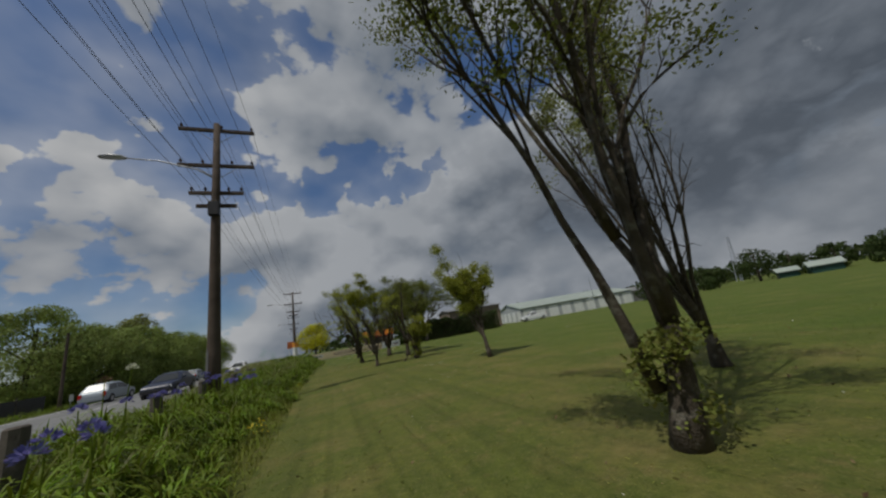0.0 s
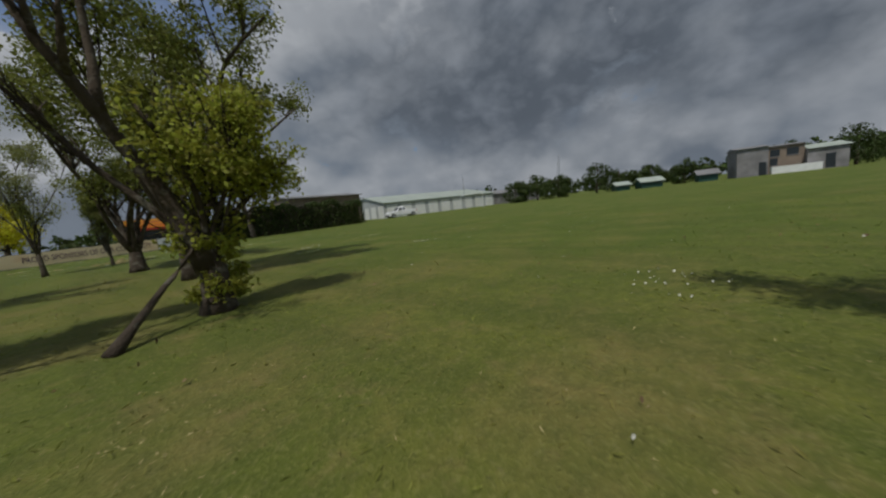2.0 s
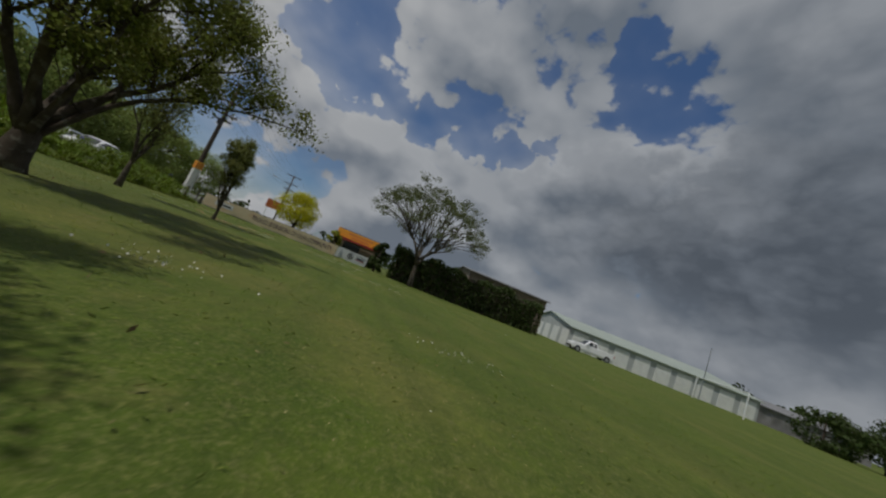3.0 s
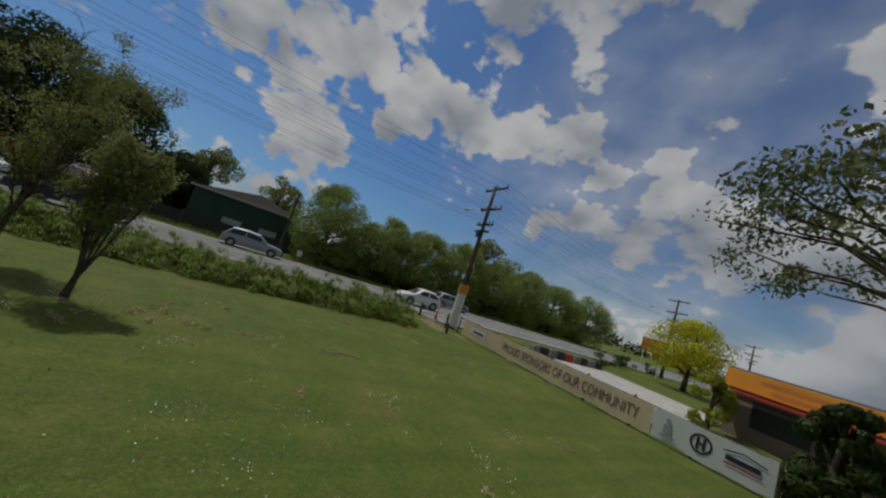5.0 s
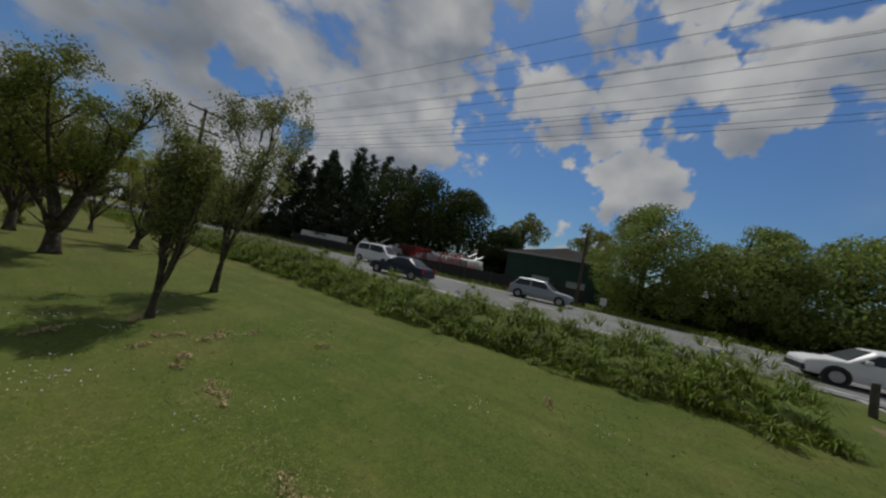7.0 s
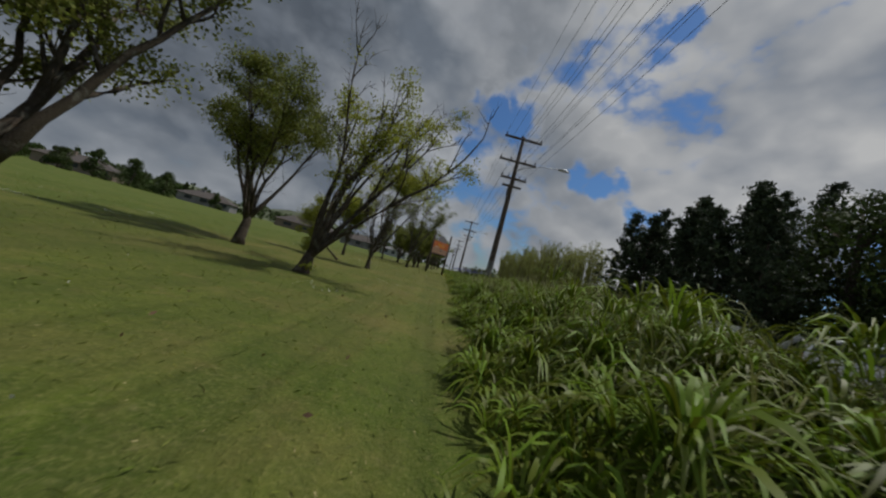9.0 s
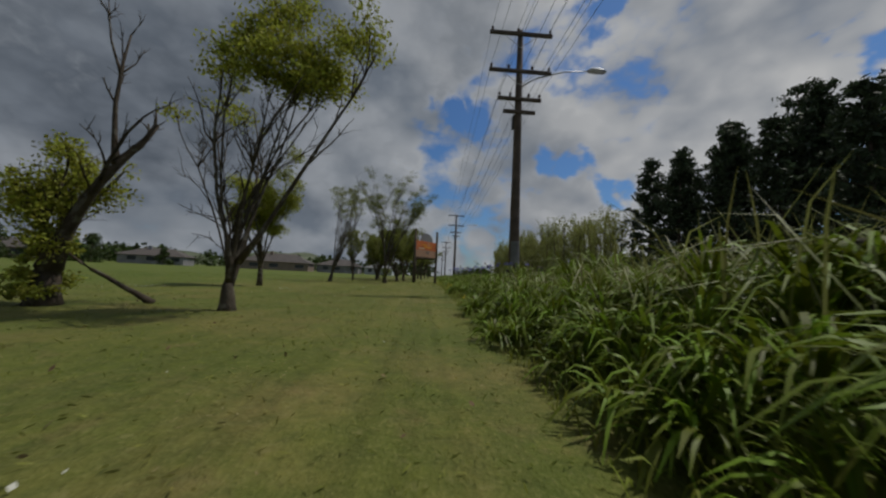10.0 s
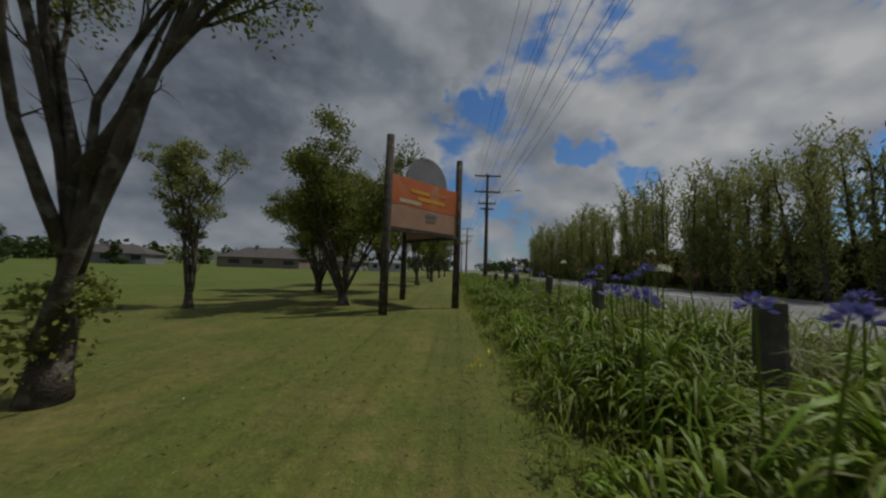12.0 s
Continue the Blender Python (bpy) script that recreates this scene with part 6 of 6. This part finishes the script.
def green_shed():
    root = thing("green_shed", "dark green corrugated shed with a hipped roof", "building", pose(-31, 33.4, 0.1))
    w, d, e, r = 14.0, 11.4, 4.6, 6.4
    part("wall", Build().box((-w, 0, -0.2), (0, d, e)), GREEN_STEEL, root)
    b = Build()
    b.v += [Vector(p) for p in ((0.4, -0.4, e), (0.4, d + 0.4, e), (-w - 0.4, d + 0.4, e), (-w - 0.4, -0.4, e), (-4.5, d * 0.55, r), (-w + 3, d * 0.55, r))]
    b.f += [(0, 1, 4), (1, 2, 5, 4), (2, 3, 5), (3, 0, 4, 5), (3, 2, 1, 0)]
    part("roof", b, material("brown grey roofing", (0.05, 0.045, 0.043), 0.95, 0.15, 0.6, 20, 0.1, spec=0.05), root)
    part("gutter", Build().box((0.4, -0.4, e - 0.12), (0.52, d + 0.4, e + 0.1)), PALE, root)
    for y in (3.5, 7.5):
        part("window", Build().box((-0.02, y, 1.4), (0.05, y + 2.0, 2.1)), PALE, root)
    for i in range(26):
        part("wall_rib", Build().box((0.0, 0.25 + i * 0.5, 0), (0.03, 0.31 + i * 0.5, e - 0.13)), GREEN_STEEL, root)


green_shed()


def dark_fence():
    for i in range(14):
        y = 2.0 + i * 3.0
        root = thing("netting_fence", "black netting fence panel on timber posts", "fence", pose(-22.0, y, 0.12), "netting fence along the yard")
        part("post", Build().tube([Vector((0, 0, -0.1)), Vector((0, 0, 1.7))], [0.06, 0.055], 7), TIMBER, root)
        part("netting", Build().box((-0.02, 0.05, 0.1), (0.02, 2.95, 1.5)), BLACK, root)


dark_fence()
tagged(part("white_hoarding", Build().box((-0.15, 0, -0.1), (0.15, 9.7, 2.3)), WHITE, bevel=0.02, at=pose(-22.6, 3.4, 0.1)), "long white hoarding beside the yard", "hoarding")


def farm_machine(x, y, turn, mat, hopper=True):
    root = thing("farm_machine", "weathered steel farm implement parked in the yard", "farm machine", pose(x, y, 0.1, 0, 0, turn), "machines in the yard")
    root.scale = (1.4, 1.4, 1.4)
    rng = random.Random(int(y))
    for k in range(7):
        p = Vector((rng.uniform(-0.8, 0.8), rng.uniform(-1.8, 1.2), rng.uniform(1.5, 1.9)))
        q = p + Vector((rng.uniform(-0.5, 0.5), rng.uniform(0.5, 1.3), rng.uniform(-0.4, 0.5)))
        part("pipe", Build().tube([p, q], [0.07, 0.06], 7), (WHITE, STEEL, mat)[k % 3], root, "pale steel pipe laid on top")
    part("crate", Build().box((-0.7, -1.9, 0.9), (0.5, -0.7, 1.6)), STEEL, root, "grey steel crate", bevel=0.03)
    part("cover", Build().box((-0.5, 0.5, 0.9), (0.6, 1.7, 1.75), taper=0.18), WHITE, root, "white plastic cover", bevel=0.06)
    part("frame", Build().box((-0.9, -2.2, 0.75), (0.9, 2.2, 0.9)).box((-0.06, 2.2, 0.72), (0.06, 3.4, 0.84)), mat, root, bevel=0.02)
    if hopper:
        b = Build()
        for z, w, d in ((0.95, 0.45, 1.2), (1.9, 1.0, 1.9), (2.05, 1.02, 1.92)):
            b.v += [Vector((sx * w, sy * d, z)) for sx, sy in ((-1, -1), (1, -1), (1, 1), (-1, 1))]
        for q in (0, 4):
            b.f += [(q + k, q + (k + 1) % 4, q + 4 + (k + 1) % 4, q + 4 + k) for k in range(4)]
        b.f += [(3, 2, 1, 0), (8, 9, 10, 11)]
        part("hopper", b, mat, root, bevel=0.02)
    else:
        part("drum", Build().tube([Vector((-1.0, 0.3, 1.35)), Vector((1.0, 0.3, 1.35))], [0.42, 0.42], 14), WHITE, root, smooth=True)
        for k in range(5):
            part("arm", Build().tube([Vector((-0.8 + 0.4 * k, -1.8, 0.9)), Vector((-0.8 + 0.4 * k, -2.4, 1.9)), Vector((-0.8 + 0.4 * k, -3.0, 1.1))], [0.05, 0.05, 0.04], 6), mat, root)
    for sx in (-1.05, 1.05):
        wheel = part("wheel", Build().tube([Vector((sx - 0.14, 0, 0.5)), Vector((sx + 0.14, 0, 0.5))], [0.5, 0.5], 14), RUBBER, root, bevel=0.03)
        part("hub", Build().tube([Vector((sx - 0.17, 0, 0.5)), Vector((sx + 0.17, 0, 0.5))], [0.2, 0.2], 10), STEEL, wheel)


for k, (x, y, turn) in enumerate(((-26.0, 27.0, 55), (-26.5, 22.0, -30), (-25.5, 30.5, 80), (-27.0, 17.0, 35))):
    farm_machine(x, y, turn, (RED, MAROON, RED, WHITE)[k], k == 1)
tagged(part("timber_pole", Build().tube([Vector((0, 0, -0.1)), Vector((0, 0, 6.6))], [0.14, 0.1], 8), POLE, at=pose(-20.7, 43.3, 0.15)), "plain grey timber pole across the road", "pole")
tagged(part("small_notice", Build().box((-0.03, -0.25, 0.6), (0.0, 0.25, 1.2)).tube([Vector((-0.04, 0, -0.05)), Vector((-0.04, 0, 1.2))], [0.03, 0.03], 6), WHITE, at=pose(-21.0, 45.3, 0.15)), "small white notice on a stake", "sign")

# ---- vehicles ----


def car(x, y, z, turn, kind, paint, label):
    """A car along local +y, its shell drawn through cross-sections from nose to tail."""
    L, H, W, nose, screen0, screen1, back0, back1 = {"hatch": (3.8, 1.5, 1.69, 0.86, 1.0, 1.75, 3.15, 3.62), "wagon": (4.6, 1.6, 1.8, 0.9, 1.2, 2.0, 3.95, 4.42), "saloon": (4.6, 1.44, 1.78, 0.84, 1.35, 2.1, 3.3, 4.0), "van": (4.8, 2.02, 1.78, 1.1, 0.45, 1.35, 4.55, 4.72), "ute": (5.1, 1.75, 1.85, 1.0, 1.4, 2.1, 2.95, 3.15)}[kind]
    belt, tail = nose + 0.1, nose + (0.1 if kind in ("saloon", "ute") else 0.06)
    root = thing("car", label, "car", pose(x, y, z, 0, 0, turn), "cars")
    m = pose(0, L / 2, 0) @ Matrix.Diagonal((1, -1, 1, 1))
    rows = [(0.0, nose - 0.24, 0.82), (0.1, nose - 0.12, 0.93), (0.45, nose - 0.03, 0.98), (screen0, nose + 0.04, 1.0), (screen1, H - 0.06, 1.0), ((screen1 + back0) / 2, H, 1.0), (back0, H - 0.05, 1.0), (back1, tail + 0.02, 0.99), (L - 0.08, tail - 0.06, 0.96), (L, tail - 0.3, 0.86)]
    shell = Build()
    n = 10
    for yy, top, wide in rows:
        w = W / 2 * wide
        b = min(belt, top - 0.02)
        inward = 0.17 * max(0.0, (top - belt) / (H - belt))
        half = [(w * 0.93, 0.26), (w, 0.5), (w * 0.985, b - 0.03), (w * 0.96 - inward, max(b, top - 0.09)), (w * 0.72 - inward, top)]
        for px, pz in half + [(-px, pz) for px, pz in reversed(half)]:
            shell.v.append(m @ Vector((px, yy, pz)))
    for i in range(len(rows) - 1):
        for k in range(n):
            shell.f.append((i * n + k, i * n + (k + 1) % n, i * n + n + (k + 1) % n, i * n + n + k))
    shell.f += [tuple(range(n - 1, -1, -1)), tuple(range((len(rows) - 1) * n, len(rows) * n))]
    part("body", shell, paint, root, bevel=0.05)

    def side_at(yy, t):
        """A point on the cabin's side at y, t up from belt to roof."""
        for (y0, z0, _), (y1, z1, _) in zip(rows, rows[1:]):
            if y0 <= yy <= y1:
                top = z0 + (z1 - z0) * (yy - y0) / (y1 - y0)
        inward = 0.17 * max(0.0, (top - belt) / (H - belt))
        z0, z1 = belt - 0.03, max(belt, top - 0.09)
        return W / 2 * (0.985 - 0.025 * t) - inward * t + 0.006, z0 + (z1 - z0) * t

    def pane(sx, y0, y1, y2, y3):
        g = Build()
        for yy, t in ((y0, 0.12), (y1, 0.12), (y2, 0.92), (y3, 0.92)):
            px, pz = side_at(yy, t)
            g.v += [m @ Vector((sx * (px - 0.02), yy, pz)), m @ Vector((sx * px, yy, pz))]
        g.f += [(0, 2, 4, 6), (7, 5, 3, 1), (0, 1, 3, 2), (2, 3, 5, 4), (4, 5, 7, 6), (6, 7, 1, 0)]
        part("window", g, GLASS, root, "dark side window")

    mid = (screen1 + back0) / 2
    for sx in (-1, 1):
        pane(sx, screen0 + 0.28, mid - 0.06, mid - 0.06, screen1 + 0.02)
        pane(sx, mid + 0.05, back1 - 0.22 if kind != "saloon" else back0 + 0.25, back0 - 0.05, mid + 0.05)
        part("mirror", Build().box((-0.1, -0.06, -0.06), (0.1, 0.07, 0.07), m @ pose(sx * (W / 2 + 0.06), screen0 + 0.45, belt + 0.06)), paint, root, bevel=0.02)
        part("headlight", Build().box((-0.2, -0.06, -0.07), (0.16, 0.1, 0.07), m @ pose(sx * (W / 2 - 0.28), 0.1, nose - 0.26)), LAMP_GLASS, root, bevel=0.02)
        part("tail_light", Build().box((-0.1, -0.08, -0.16), (0.1, 0.03, 0.16), m @ pose(sx * (W / 2 - 0.18), L - 0.02, tail - 0.2)), TAIL_RED, root, bevel=0.02)
        for yy in (0.8, L - 0.78):
            arch = Build().tube([m @ Vector((sx * (W / 2 - 0.16), yy, 0.33)), m @ Vector((sx * (W / 2 + 0.004), yy, 0.33))], [0.37, 0.37], 16)
            part("wheel_arch", arch, BLACK, root, "dark wheel arch")
            c = m @ Vector((sx * (W / 2 - 0.09), yy, 0.31))
            w = part("wheel", Build().tube([c - Vector((0.1, 0, 0)), c + Vector((0.1, 0, 0))], [0.31, 0.31], 18), RUBBER, root, bevel=0.02)
            part("rim", Build().tube([c - Vector((0.108, 0, 0)), c + Vector((0.108, 0, 0))], [0.2, 0.2], 12), STEEL, w)
    for name, (ya, za, yb, zb) in (("windscreen", (screen0, nose + 0.04, screen1, H - 0.06)), ("rear_window", (back1, tail + 0.02, back0, H - 0.05))):
        g = Build()
        s = 1 if name == "windscreen" else -1
        for t in (0.08, 0.9):
            yy, zz = ya + (yb - ya) * t, za + (zb - za) * t
            wide = W / 2 * (0.80 if t < 0.5 else 0.66) - 0.1 * t
            for sx in (-1, 1):
                g.v += [m @ Vector((sx * wide, yy + 0.02 * s, zz - 0.02)), m @ Vector((sx * wide, yy - 0.008 * s, zz + 0.012))]
        g.f += [(0, 2, 6, 4), (1, 5, 7, 3), (0, 1, 3, 2), (4, 6, 7, 5), (0, 4, 5, 1), (2, 3, 7, 6)]
        part(name, g, GLASS, root)
    part("bumper", Build().box((-W / 2 + 0.12, -0.04, -0.11), (W / 2 - 0.12, 0.08, 0.1), m @ pose(0, 0.0, 0.4)), BLACK, root, bevel=0.03)
    part("bumper", Build().box((-W / 2 + 0.12, -0.08, -0.11), (W / 2 - 0.12, 0.04, 0.1), m @ pose(0, L, 0.42)), paint, root, bevel=0.03)
    if kind == "ute":
        part("tray", Build().box((-W / 2 + 0.05, 3.3, tail - 0.05), (W / 2 - 0.05, L - 0.05, tail + 0.12), m), paint, root, bevel=0.02)
    return root


LANE_NEAR, LANE_FAR = -9.7, -16.6
car(LANE_NEAR, 54.3, ROAD_Z, 180, "hatch", CAR_WHITE, "white hatchback on the near lane of the road")
car(LANE_NEAR, 33.0, ROAD_Z, 180, "saloon", CAR_NAVY, "dark navy saloon on the near lane of the road")
car(LANE_FAR, 41.2, ROAD_Z, 0, "wagon", CAR_SILVER, "silver blue wagon on the far lane of the road")
car(LANE_FAR, 24.5, ROAD_Z, 0, "van", CAR_WHITE, "white passenger van on the far lane of the road")
car(LANE_FAR, 62.0, ROAD_Z, 0, "wagon", CAR_SILVER, "dull silver wagon beside the willows on the road")
car(40.5, 57.0, 0.0, 70, "ute", CAR_WHITE, "white pickup parked by the storage shed")

# ---- the orange sign by the mown strip ----


def orange_sign():
    root = thing("notice_board", "faded orange board with an arched top between dark timber posts", "sign", pose(0, 0, 0))
    a, c, e = Vector((1.23, 0.76, 0)), Vector((-0.63, -1.2, 0)), Vector((1.31, -3.3, 0))
    for p, h in ((a, 4.6), (c, 4.65), (e, 3.5)):
        part("post", Build().tube([p + Vector((0, 0, -0.2)), p + Vector((0, 0, 1.5)), p + Vector((0, 0, h))], [0.115, 0.11, 0.1], 8), BARK_DARK, root, "dark weathered round post", smooth=True)
    for p, q in ((a, c), (c, e)):
        d = (q - p).normalized()
        mid = (p + q) / 2
        turn = math.degrees(math.atan2(d.y, d.x))
        m = pose(mid.x, mid.y, 0, 0, 0, turn)
        L = (q - p).length / 2 - 0.1
        board = part("board", Build().box((-L, -0.03, 2.85), (L, 0.03, 3.62), m), ORANGE, root, "faded orange painted board", bevel=0.01)
        part("lower_board", Build().box((-L, -0.028, 2.25), (L, 0.028, 2.847), m), FADED, root, "sun-bleached brown lower board", bevel=0.01)
        arch = Build()
        n = 12
        for yy in (-0.025, 0.025):
            for k in range(n + 1):
                t = math.pi * k / n
                arch.v.append(m @ Vector((L * 0.62 * math.cos(t), yy, 3.625 + 0.72 * math.sin(t))))
        arch.f += [tuple(range(n + 1)), tuple(reversed(range(n + 1, 2 * n + 2)))]
        for k in range(n):
            arch.f.append((k, n + 1 + k, n + 2 + k, k + 1))
        part("arched_top", arch, GREY_WALL, root, "grey arched top panel")
        for z, x0, x1, mat in ((3.3, -0.5, 0.05, AMBER), (3.12, -0.3, 0.55, AMBER), (2.98, -0.8, -0.2, CREAM), (2.7, -0.05, 0.3, BROWN_WALL), (2.56, -0.02, 0.26, BROWN_WALL), (3.36, 0.2, 0.6, ROOF_ORANGE)):
            for s in (-1, 1):
                part("printed_bar", Build().box((x0 * L, s * 0.034 - 0.003, z - 0.05), (x1 * L, s * 0.034 + 0.003, z + 0.05), m), mat, board)
        part("rail", Build().box((-L - 0.05, -0.06, 2.14), (L + 0.05, 0.06, 2.24), m), BARK_DARK, root)


orange_sign()
